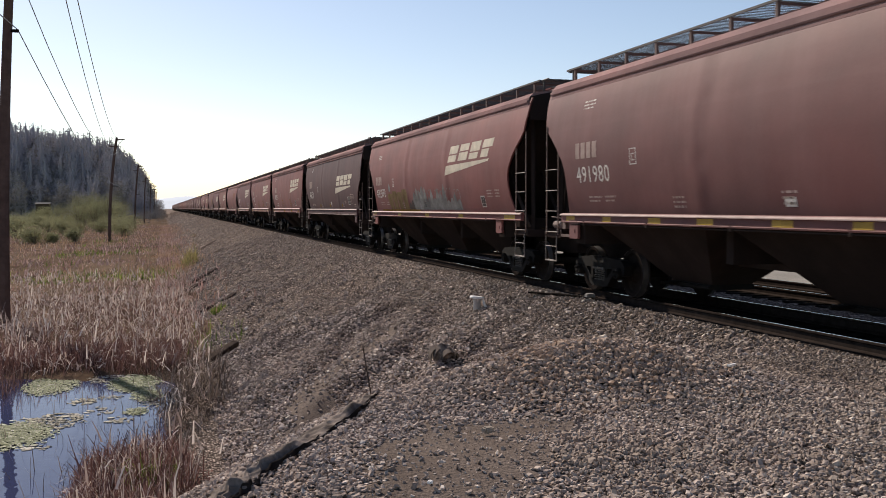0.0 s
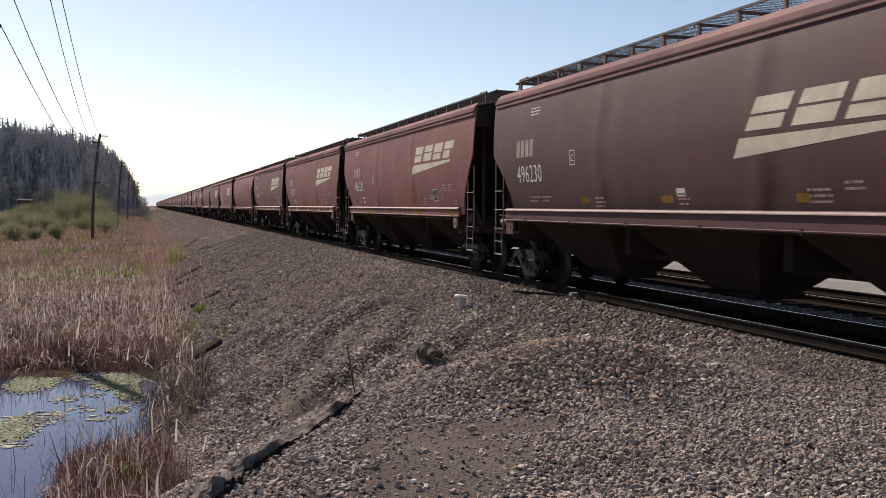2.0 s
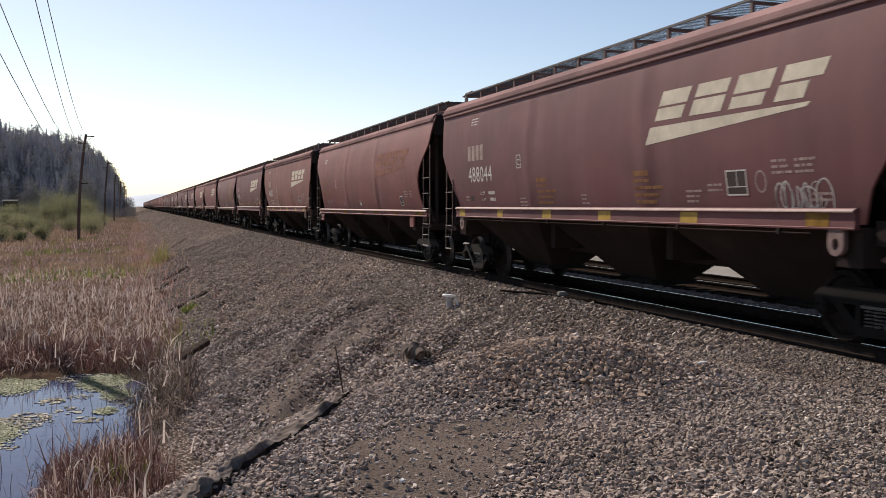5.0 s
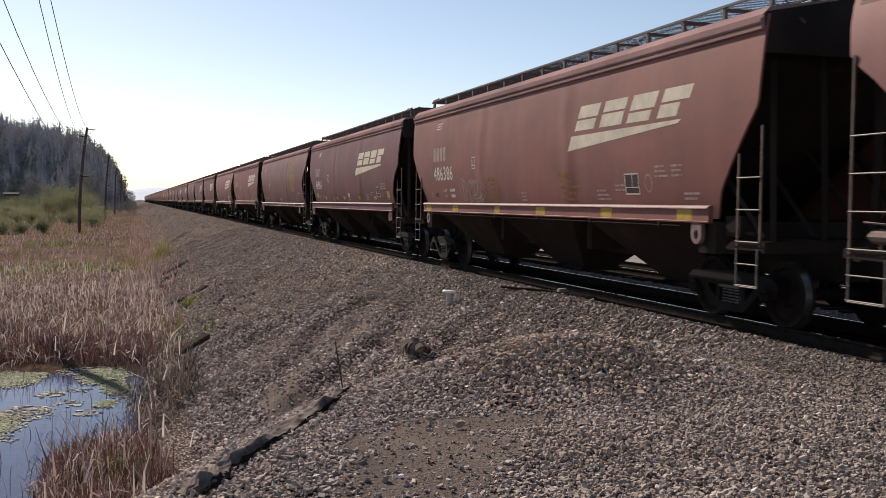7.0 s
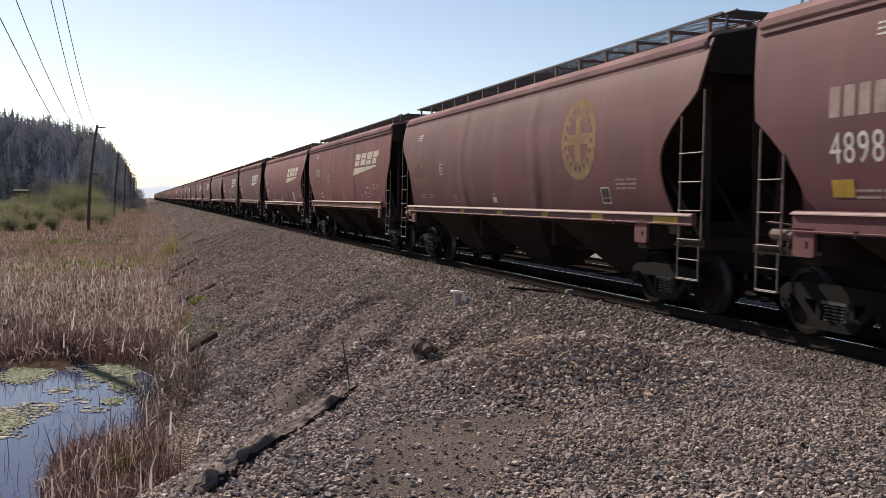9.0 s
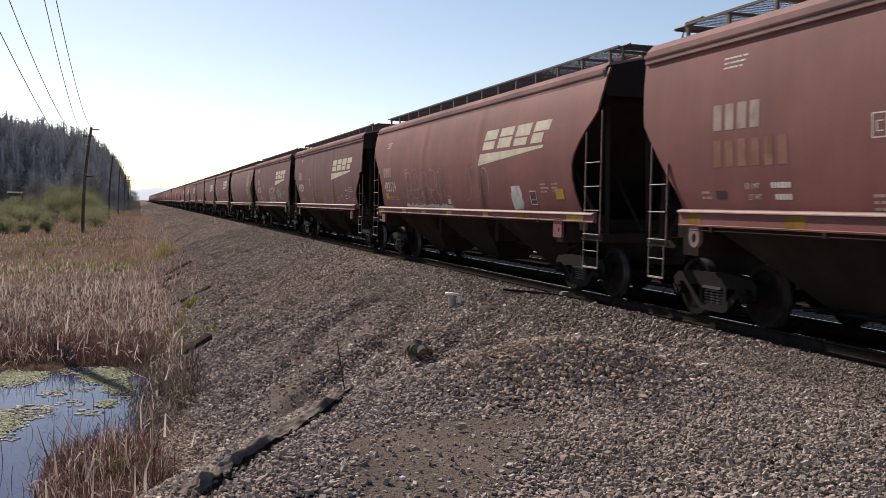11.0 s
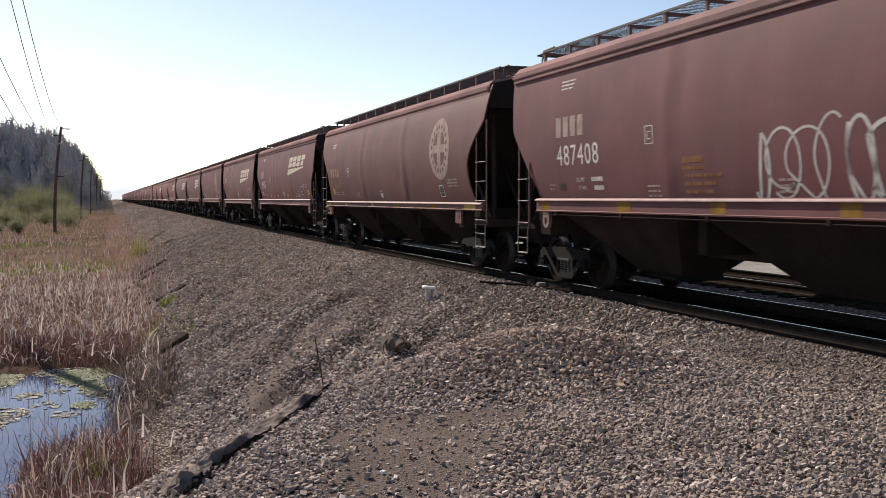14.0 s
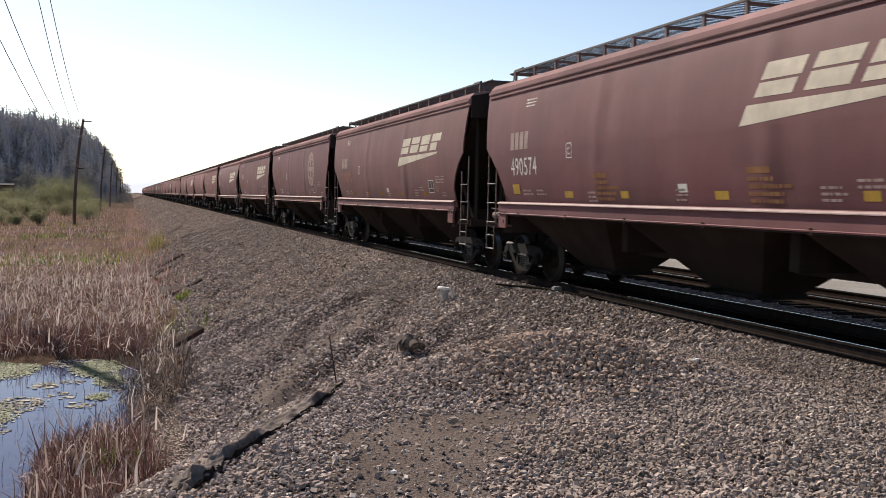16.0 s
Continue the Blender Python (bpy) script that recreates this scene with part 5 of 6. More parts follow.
def in_marsh(x, y, r):
    edge = 1.0 + 0.4 * wave(x, y, 9, 6.0) - 0.7 * np.clip((26 - y) / 4, 0, 1)
    wet = height(x, y) < -2.52
    clear = (np.abs(x + 3.9) < 4.3) & (y > 13.0) & (y < 25.3) & ((x < -1.3) | (y > 17.3) | (y < 12.0))
    return (x < edge) & ~wet & ~(clear & (x < 0.0)) & (wave(x, y, 41, 4.0) + 0.8 * wave(x, y, 43, 1.3) + r.uniform(-1, 1.3, len(x)) > -0.55)


pond_water()
floating_weed("duckweed", [(-2.62, 24.6, 0.62, 1.4), (-0.72, 24.3, 0.62, 1.2), (-0.42, 22.7, 0.35, 0.8), (-2.75, 19.3, 0.75, 1.2), (-0.6, 20.9, 0.25, 0.4)], 2300, M_WEED, 51, "green duckweed floating on the pond")
floating_weed("floating_litter", [(-2.1, 20.4, 0.6, 0.7), (-1.7, 22.4, 0.35, 0.3), (-1.2, 22.6, 0.3, 0.3), (-1.5, 25.1, 0.4, 0.7), (-0.35, 22.0, 0.3, 0.9), (-0.9, 20.0, 0.3, 0.2)], 500, M_SCUM, 52, "pale dry litter floating on the pond")
floating_pads([(-2.1, 20.4, 0.55, 0.75), (-1.75, 22.2, 0.3, 0.4), (-1.3, 21.2, 0.3, 0.4), (-2.7, 20.4, 0.3, 0.5), (-0.9, 20.2, 0.3, 0.3), (-2.2, 18.2, 0.25, 0.3), (-0.95, 25.2, 0.4, 0.5)], 190)
reeds("dead_reeds", -16, 1.6, 11.0, 46, 42000, 0.37, 0.012, 1.25, M_REED, 61, "dry brown cattail reeds, broken and bent", in_marsh)
reeds("shore_reeds", -6.5, 0.5, 25.4, 29.5, 5200, 0.50, 0.011, 0.42, M_REED, 57, "dense dark reeds standing at the far shore of the pond", lambda x, y, r: y > 25.6 - 0.45 * x * (x < 0) * 0.35 + 0.3 * wave(x, y, 44, 1.2) + 0.4 * r.uniform(0, 1, len(x)))
reeds("waterside_reeds", -7.0, -2.9, 20.6, 27.0, 2600, 0.55, 0.011, 0.35, M_REED, 56, "reddish-brown reeds standing in the shallow water", lambda x, y, r: x < -3.15 + 0.25 * wave(x, y, 45, 1.5) - 0.25 * r.uniform(0, 1, len(x)))
reeds("fallen_reeds", -16, 1.4, 11.0, 60, 6500, 0.46, 0.019, 1.3, M_STRAW, 60, "broken pale reed leaves lying over the stalks", in_marsh, 3, 0.55)
reeds("broken_reeds", -12, 1.2, 17.0, 46, 8000, 0.36, 0.019, 1.4, M_STRAW, 59, "short broken white reed leaves caught in the stand", in_marsh, 3, 0.45)
reeds("far_reeds", -48, 1.8, 46, 235, 38000, 0.40, 0.045, 0.8, M_FARM, 62, "dry brown reeds across the marsh", in_marsh, 2)
reeds("reed_tussock", -1.35, 0.5, 12.6, 17.2, 3000, 0.42, 0.012, 0.50, M_REED, 63, "clump of dry reddish reeds at the pond", lambda x, y, r: (x < 0.6) & ((np.hypot(x + 0.55, (y - 15.0) * 0.4) < 0.95)))
reeds("tussock_leaves", -1.35, 0.5, 12.6, 17.2, 900, 0.36, 0.011, 0.8, M_STRAW, 58, "pale broken leaves in the reed clump", lambda x, y, r: np.hypot(x + 0.55, (y - 15.0) * 0.4) < 0.95, 3, 0.15)
reeds("green_tuft", -0.7, 0.3, 14.0, 15.4, 260, 0.38, 0.012, 0.35, M_REEDG, 70, "fresh green rushes at the pond's edge", lambda x, y, r: np.hypot(x + 0.2, (y - 14.6) * 0.7) < 0.42)
reeds("pond_stems", -4.5, 0.0, 13.5, 25.0, 150, 0.55, 0.009, 0.14, M_TWIG, 64, "dark stems standing in the water", lambda x, y, r: height(x, y) < -2.5)
reeds("sedge", -10, 2.3, 11.5, 140, 9000, 0.45, 0.022, 0.40, M_REEDG, 65, "fresh green sedge among the reeds", lambda x, y, r: (wave(x, y, 71, 9.0) > 0.75) & in_marsh(x - 0.8, y, r))
reeds("driftwood", -0.5, 1.9, 17.8, 25.6, 3400, 0.40, 0.017, 1.3, M_TWIG, 75, "tangled broken sticks and driftwood at the foot of the bank", lambda x, y, r: np.hypot((x - 0.62 - 0.10 * (y - 21.5)) / 0.78, (y - 21.6) / 3.4) < r.uniform(0.4, 1.05, len(x)), 4, 0.22)
reeds("bleached_sticks", -0.3, 1.5, 18.5, 25.2, 240, 0.5, 0.013, 1.5, M_STRAW, 74, "pale bleached sticks lying on the driftwood", lambda x, y, r: np.hypot((x - 0.5 - 0.09 * (y - 21.5)) / 0.6, (y - 21.6) / 3.2) < 1, 3, 0.3)
reeds("meadow_grass", -9, 1.8, 42, 130, 7000, 0.40, 0.035, 0.5, M_REEDG, 72, "patches of green grass on the far marsh", lambda x, y, r: wave(x, y, 73, 14.0) + 0.5 * wave(x, y, 74, 4.0) > 0.85, 2)
reeds("bank_brush", 0.1, 2.6, 12.0, 60.0, 4600, 0.30, 0.006, 0.55, M_TWIG, 66, "bare dark twigs at the foot of the bank", lambda x, y, r: (np.abs(x - 0.9 - 0.35 * wave(x, y, 9, 6.0)) < r.uniform(0, 0.9, len(x)) * (0.6 + 0.5 * wave(x, y, 12, 5.0))) & (y > 19 + r.uniform(0, 4, len(x))))
reeds("pond_brush", -0.5, 1.5, 12.5, 30.0, 9000, 0.27, 0.009, 1.8, M_TWIG, 68, "tangled grey-brown brush between pond and bank", lambda x, y, r: (x > -0.35 + 0.2 * wave(x, y, 14, 2.0)) & (x < np.interp(y, [12, 16, 19, 23], [-0.05, 0.15, 0.55, 1.0]) + 0.35 * wave(x, y, 16, 3.0)))
reeds("toe_grass", -0.5, 4.2, 36.0, 230.0, 12000, 0.42, 0.03, 0.6, M_FARM, 69, "dry tan grass along the foot of the bank", lambda x, y, r: x < 0.6 + 2.8 * r.uniform(0, 1, len(x)) ** 2 + 0.7 * wave(x, y, 10, 22.0), 2)
reeds("yellow_shoots", 1.0, 2.4, 67.0, 71.5, 900, 0.95, 0.022, 0.3, per_island("yellow_green_shoot", [(0.0, (0.20, 0.175, 0.085)), (0.5, (0.30, 0.26, 0.115)), (1.0, (0.40, 0.34, 0.17))], 0.85, None, 0.4), 79, "stand of yellow-green shoots at the bank's foot", lambda x, y, r: np.hypot((x - 1.7) / 0.55, (y - 69.3) / 1.8) < r.uniform(0.3, 1.1, len(x)))
reeds("grass_tuft", 1.5, 2.3, 35.9, 37.6, 420, 0.22, 0.02, 0.6, M_REEDG, 78, "bright green grass tuft low on the bank", lambda x, y, r: np.hypot((x - 1.9) / 0.3, (y - 36.7) / 0.6) < 1)
reeds("bank_grass", 0.2, 3.4, 14.0, 130.0, 3600, 0.28, 0.014, 0.5, M_REEDG, 67, "yellow-green grass tufts low on the bank", lambda x, y, r: wave(x, y, 77, 7.0) > 0.8)


# ---------------------------------------------------------------- poles and wires
POLES = [(-5.0, -46.0, 0.4), (-5.38, 36.6, 0.42), (-6.4, 125.0, 1.0), (-5.6, 204.0, 0.8), (-5.3, 285.0, 0.5), (-4.8, 365.0, 0.4), (-4.1, 445.0, 0.3), (-3.9, 530.0, 0.3)]
POLE_TOP = 10.3
ARMS_NEAR = ((1.9, -0.14), (1.5, -0.14), (0.4, -1.0), (0.2, -2.5))
ARMS_FAR = ((0.0, -0.06), (-0.9, -0.95), (0.25, -1.65), (0.12, -5.9))
SAG = (1.25, 1.25, 2.4, 1.3)


def utility_pole(x, y, lean):
    p = tagged(new("utility_pole"), "tall dark weathered wooden utility pole, leaning slightly", "utility pole", "utility poles")
    z0 = float(height(x, y))
    p.location = (x, y, z0)
    hgt = POLE_TOP - z0
    bm = bmesh.new()
    last = None
    for k in range(7):
        f0 = k / 6
        c, rr = Vector((lean * f0 * f0, 0, hgt * f0 - 0.3 * (k == 0))), 0.205 - 0.06 * f0
        ring = [bm.verts.new(c + Vector((rr * math.cos(a), rr * math.sin(a), 0))) for a in np.linspace(0, 6.283, 11)[:-1]]
        if last:
            for i in range(10):
                bm.faces.new((last[i], last[(i + 1) % 10], ring[(i + 1) % 10], ring[i]))
        last = ring
    bm.faces.new(last)
    part("shaft", bm, M_POLE, p)
    near = y < 100
    for a, b, z in ((-0.4 if near else -0.12, 2.05 if near else 0.95, -0.26), (-0.95, 0.12, -1.08)):
        bm = bmesh.new()
        box(bm, lean + a, lean + b, -0.17, -0.08, hgt + z - 0.06, hgt + z + 0.06)
        part("crossarm", bm, M_POLE, p)
    for dx, dz in (ARMS_NEAR if near else ARMS_FAR):
        bm = bmesh.new()
        if dz > -2:
            lathe(bm, [(hgt + dz - 0.10, 0.02), (hgt + dz - 0.06, 0.05), (hgt + dz - 0.02, 0.045), (hgt + dz + 0.03, 0.03)], 8, "z")
            bmesh.ops.translate(bm, verts=bm.verts, vec=(lean + dx, -0.12, 0))
        else:
            at = lean * (1 + dz / hgt) ** 2 + 0.12
            box(bm, at, lean + dx + 0.03, -0.14, -0.06, hgt + dz - 0.05, hgt + dz + 0.05)
        part("insulator", bm, M_TRUCK, p)
    bm = bmesh.new()
    tube(bm, (lean, -0.12, hgt - 1.0), (lean + 0.7, -0.12, hgt - 0.34), 0.02)
    part("arm_brace", bm, M_TRUCK, p)
    bm = bmesh.new()
    lathe(bm, [(hgt * 0.48, 0.17), (hgt * 0.48 + 0.12, 0.17)], 10, "z")
    bmesh.ops.translate(bm, verts=bm.verts, vec=(lean * 0.23, 0, 0))
    part("band", bm, M_TRUCK, p)
    return p


for q in POLES:
    utility_pole(*q)
for k in range(4):
    c = bpy.data.curves.new("overhead_wire", "CURVE")
    c.dimensions, c.bevel_depth, c.bevel_resolution = "3D", 0.019, 1
    pts = []
    hung = [(x + lean + (ARMS_NEAR if y < 100 else ARMS_FAR)[k][0], y - 0.12, POLE_TOP + (ARMS_NEAR if y < 100 else ARMS_FAR)[k][1] + 0.04) for x, y, lean in POLES]
    for a, b in zip(hung, hung[1:]):
        for i in range(12):
            f0 = i / 12
            pts.append((a[0] + (b[0] - a[0]) * f0, a[1] + (b[1] - a[1]) * f0, a[2] + (b[2] - a[2]) * f0 - 4 * (SAG[k] if a[1] < 100 else 0.5) * f0 * (1 - f0)))
    sp = c.splines.new("POLY")
    sp.points.add(len(pts) - 1)
    for pt, co in zip(sp.points, pts):
        pt.co = (*co, 1)
    c.materials.append(M_WIRE)
    tagged(new("overhead_wire", c), "thin grey overhead wire hung between poles", "wire", "overhead wires")


# ---------------------------------------------------------------- hill, woods, bushes
def hill_height(x, y):
    along = np.interp(-x, [2, 7, 11, 20, 33, 64, 150, 400, 900], [-3, 2, 9, 15, 20, 25, 30, 34, 30])
    rise = np.clip((y - 395) / 60, 0, 1)
    return -3 + (along + 3) * rise * rise * (3 - 2 * rise) + 1.2 * wave(x, y, 15, 45)


def far_hill():
    xs, ys = np.linspace(-900, -1, 120), np.linspace(390, 900, 40)
    X, Y = np.meshgrid(xs, ys)
    i = np.arange(X.size).reshape(X.shape)
    f = np.stack([i[:-1, :-1], i[:-1, 1:], i[1:, 1:], i[1:, :-1]], -1).reshape(-1, 4)
    ob = new("hill", mesh_of("hill", np.stack([X, Y, hill_height(X, Y)], -1), f, True))
    # floor lightened as well, to carry the same painted haze
    ob.data.materials.append(soil_material("forest_floor", (0.14, 0.125, 0.115), (0.22, 0.195, 0.175), 0.05))
    tagged(ob, kind="structure")


def woods(name, places, mat, seed, label, conifer=True):
    """Far trees: ragged tiers of boughs, or loose round crowns, as one mesh."""
    r = np.random.RandomState(seed)
    co, fc, base = [], [], 0
    for x, y, z, h in places:
        if conifer:
            w, k, tiers = h * r.uniform(0.19, 0.30), 7, 5
            rows = []
            for i in range(tiers):
                f0 = i / (tiers - 1)
                rad = 0.26 * w * (1.02 - f0) ** 0.75 * r.uniform(0.7, 1.25, k)
                ang = np.arange(k) * 6.283 / k + r.uniform(-0.25, 0.25, k)
                rows.append(np.stack([x + rad * np.cos(ang), y + rad * np.sin(ang), np.full(k, z + h * 0.95 * f0)], -1))
            co.append(np.concatenate(rows))
            i, j = np.meshgrid(np.arange(tiers - 1), np.arange(k), indexing="ij")
            p00, p01, p10, p11 = i * k + j, i * k + (j + 1) % k, (i + 1) * k + j, (i + 1) * k + (j + 1) % k
            fc.append(base + np.concatenate([np.stack([p00, p01, p11], -1).reshape(-1, 3), np.stack([p00, p11, p10], -1).reshape(-1, 3)]))
            base += tiers * k
            n = 360
            f0, a = 1 - np.sqrt(r.uniform(0, 0.92, n)), r.uniform(0, 6.283, n)
            rad = w * (1.02 - f0) ** 0.6 * r.uniform(0.35, 1.15, n) ** 0.6
            c = np.stack([x + rad * np.cos(a), y + rad * np.sin(a), z + h * f0 + r.uniform(-0.02, 0.02, n) * h], -1)
            s = h * r.uniform(0.018, 0.042, (n, 1)) * (1.15 - 0.6 * f0[:, None])
            a = a + r.normal(0, 0.35, n)
            u = np.stack([-np.sin(a), np.cos(a), r.normal(0, 0.25, n)], -1)
            v = np.stack([0.35 * np.cos(a), 0.35 * np.sin(a), -r.uniform(1.2, 2.0, n)], -1)
            co.append(np.stack([c - u * s, c + u * s, c + v * s], 1).reshape(-1, 3))
            fc.append(base + np.arange(3 * n).reshape(-1, 3))
            base += 3 * n
        else:
            n = 210
            d = r.normal(0, 1, (n, 3))
            d = d / np.linalg.norm(d, axis=1)[:, None] * (r.uniform(0.3, 1, (n, 1)) ** 0.5)
            c = np.array([x, y, z + h * 0.58]) + d * np.array([h * 0.30, h * 0.30, h * 0.42])
            s = h * r.uniform(0.016, 0.042, (n, 1))
            u, v = r.normal(0, 1, (n, 3)), r.normal(0, 1, (n, 3))
            co.append(np.stack([c, c + u * s, c + v * s], 1).reshape(-1, 3))
            fc.append(base + np.arange(3 * n).reshape(-1, 3))
            base += 3 * n
    ob = new(name, mesh_of(name, np.concatenate(co), np.concatenate(fc)))
    ob.data.materials.append(mat)
    return tagged(ob, label, "trees", kind="stuff")


# blue-grey pallor of the firs is distance haze put into the base colour
M_FIR = per_island("hazed_fir_bough", [(0.0, (0.315, 0.305, 0.342)), (0.5, (0.345, 0.335, 0.370)), (1.0, (0.375, 0.36, 0.388))], 0.95, (0.025, (0.38, 0.35, 0.34)), 0.08)
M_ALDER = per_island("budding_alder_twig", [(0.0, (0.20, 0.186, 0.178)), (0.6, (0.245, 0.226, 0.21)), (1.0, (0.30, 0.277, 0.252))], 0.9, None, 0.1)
M_WILLOW = per_island("young_willow_leaf", [(0.0, (0.195, 0.196, 0.112)), (0.5, (0.245, 0.243, 0.140)), (1.0, (0.295, 0.290, 0.175))], 0.85, None, 0.4)
far_hill()
tr = np.random.RandomState(90)
spots = []
for _ in range(860):
    x, y = -7.2 - 88 * tr.uniform(0, 1) ** 1.6, tr.uniform(398, 520)
    spots.append((x, y, float(hill_height(np.array(x), np.array(y))), tr.uniform(9, 18) * min(1.0, 0.72 + (-x - 7) / 40)))
woods("fir_woods", spots, M_FIR, 91, "fir woods covering the hill, distance haze painted into their colour")
spots = []
for _ in range(260):
    x, y = -6 - 85 * tr.uniform(0, 1) ** 1.3, tr.uniform(392, 520)
    spots.append((x, y, float(hill_height(np.array(x), np.array(y))), tr.uniform(7, 13)))
for cx_, n_ in ((-38, 7), (-17, 6), (-55, 7)):
    for _ in range(n_):
        x, y = cx_ + tr.normal(0, 2.6), tr.uniform(393, 399)
        spots.append((x, y, float(hill_height(np.array(x), np.array(y))) + tr.uniform(0, 9), tr.uniform(6, 12)))
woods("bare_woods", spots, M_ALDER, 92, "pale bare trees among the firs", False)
spots = [(tr.uniform(-9, 0.5), tr.uniform(230, 700), -2.4, tr.uniform(1.6, 4.6)) for _ in range(110)]
spots += [(tr.uniform(-6.5, -1.5), tr.uniform(470, 640), -2.4, tr.uniform(6, 10)) for _ in range(16)]
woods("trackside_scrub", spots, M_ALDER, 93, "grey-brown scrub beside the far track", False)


def bush(x, y, h, spread, seed, mat, label):
    r = np.random.RandomState(seed)
    b = tagged(new("willow_bush"), label, "bush", "willow bushes")
    z0 = float(height(x, y))
    b.location = (x, y, z0)
    bm = bmesh.new()
    tips = []
    for k in range(13):
        a, e = r.uniform(0, 6.28), r.uniform(0.2, 1.0)
        mid = Vector((spread * 0.35 * e * math.cos(a), spread * 0.35 * e * math.sin(a), h * 0.45))
        tip = Vector((spread * e * math.cos(a), spread * e * math.sin(a), h * r.uniform(0.7, 1.0) * (1.1 - 0.35 * e)))
        tube(bm, (0, 0, -0.1), mid, 0.05, 0.03, 4)
        tube(bm, mid, tip, 0.03, 0.012, 4)
        tips += [mid.lerp(tip, f0) for f0 in (0.2, 0.45, 0.7, 0.9, 1.0)] + [mid * 0.7]
    part("branch_frame", bm, M_TWIG, b)
    c = np.repeat(np.array([tuple(t) for t in tips]), 34, axis=0)
    n = len(c)
    c = c + r.normal(0, 0.24 * spread, (n, 3)) * np.array([1, 1, 0.8])
    c[:, 2] = np.maximum(c[:, 2], 0.15)
    s = r.uniform(0.03, 0.065, (n, 1))
    u, v = r.normal(0, 1, (n, 3)), r.normal(0, 1, (n, 3))
    co = np.stack([c - u * s, c + v * s * 1.3, c + u * s], 1).reshape(-1, 3)
    me = mesh_of("leaves", co, np.arange(3 * n).reshape(-1, 3))
    ob = part("foliage", me, mat, b)
    ob["kind"] = "stuff"
    return b


br = random.Random(77)
for k in range(44):
    tall = k < 15
    y = br.uniform(185, 225) if tall else br.uniform(150, 240)
    x = br.uniform(-17, -9) * y / 205 if tall else br.uniform(-30, -7) * y / 205
    bush(x, y, br.uniform(4.6, 8.0) if tall else br.uniform(1.5, 3.0), br.uniform(2.0, 3.2), 200 + k, M_WILLOW, ("tall" if tall else "low") + " willow bush in fresh yellow-green spring leaf")
for x, y, h in ((-28.3, 252, 4.6), (-30.5, 258, 4.2), (-26.3, 247, 4.4), (-24.0, 250, 4.9)):
    bush(x, y, h, 2.4, 320 + int(h * 10), M_WILLOW, "low willow bush in fresh yellow-green spring leaf")
for k in range(5):
    bush(br.uniform(-34, -9), br.uniform(120, 150), br.uniform(1.0, 1.9), br.uniform(1.2, 2.2), 300 + k, M_WILLOW, "low olive-green scrub bush on the marsh")


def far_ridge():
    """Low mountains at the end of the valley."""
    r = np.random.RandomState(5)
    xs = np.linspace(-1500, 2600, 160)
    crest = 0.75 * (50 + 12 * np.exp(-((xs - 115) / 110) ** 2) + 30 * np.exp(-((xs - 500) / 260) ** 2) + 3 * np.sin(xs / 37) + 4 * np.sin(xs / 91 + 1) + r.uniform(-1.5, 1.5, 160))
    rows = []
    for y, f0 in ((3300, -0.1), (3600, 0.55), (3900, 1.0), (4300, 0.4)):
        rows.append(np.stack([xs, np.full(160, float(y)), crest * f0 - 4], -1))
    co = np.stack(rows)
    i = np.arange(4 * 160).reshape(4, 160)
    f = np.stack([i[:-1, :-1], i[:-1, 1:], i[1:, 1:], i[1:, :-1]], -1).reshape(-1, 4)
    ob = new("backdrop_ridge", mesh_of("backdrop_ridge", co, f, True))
    # pale blue base stands in for the haze over distant mountains
    ob.data.materials.append(plain("far_hazed_mountains", (0.66, 0.72, 0.78), 1.0, 0, 0.06, 0.004))
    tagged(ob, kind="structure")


def low_shed(x, y):
    """A shed far across the meadow, with a pale roof."""
    b = tagged(new("low_shed"), "low grey shed with a pale metal roof beyond the meadow", "shed")
    b.location = (x, y, float(height(x, y)))
    top = 3.05 - b.location.z
    for name, x0, x1, y0, y1 in (("front_wall", -2.0, 2.0, -2.1, -1.95), ("back_wall", -2.0, 2.0, 1.95, 2.1), ("end_wall", -2.0, -1.85, -1.95, 1.95), ("end_wall", 1.85, 2.0, -1.95, 1.95)):
        bm = bmesh.new()
        box(bm, x0, x1, y0, y1, -0.3, top)
        part(name, bm, M_LOG, b)
    bm = bmesh.new()
    hexa(bm, [(-2.3, -2.5, top), (2.3, -2.5, top), (2.3, 2.5, top), (-2.3, 2.5, top)], [(-2.3, -0.1, top + 0.5), (2.3, -0.1, top + 0.5), (2.3, 0.1, top + 0.5), (-2.3, 0.1, top + 0.5)])
    part("roof", bm, plain("dull_roof_metal", (0.17, 0.165, 0.16), 0.85, 0, 0.2, 1), b, "pale metal roof")


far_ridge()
low_shed(-36.6, 330.0)


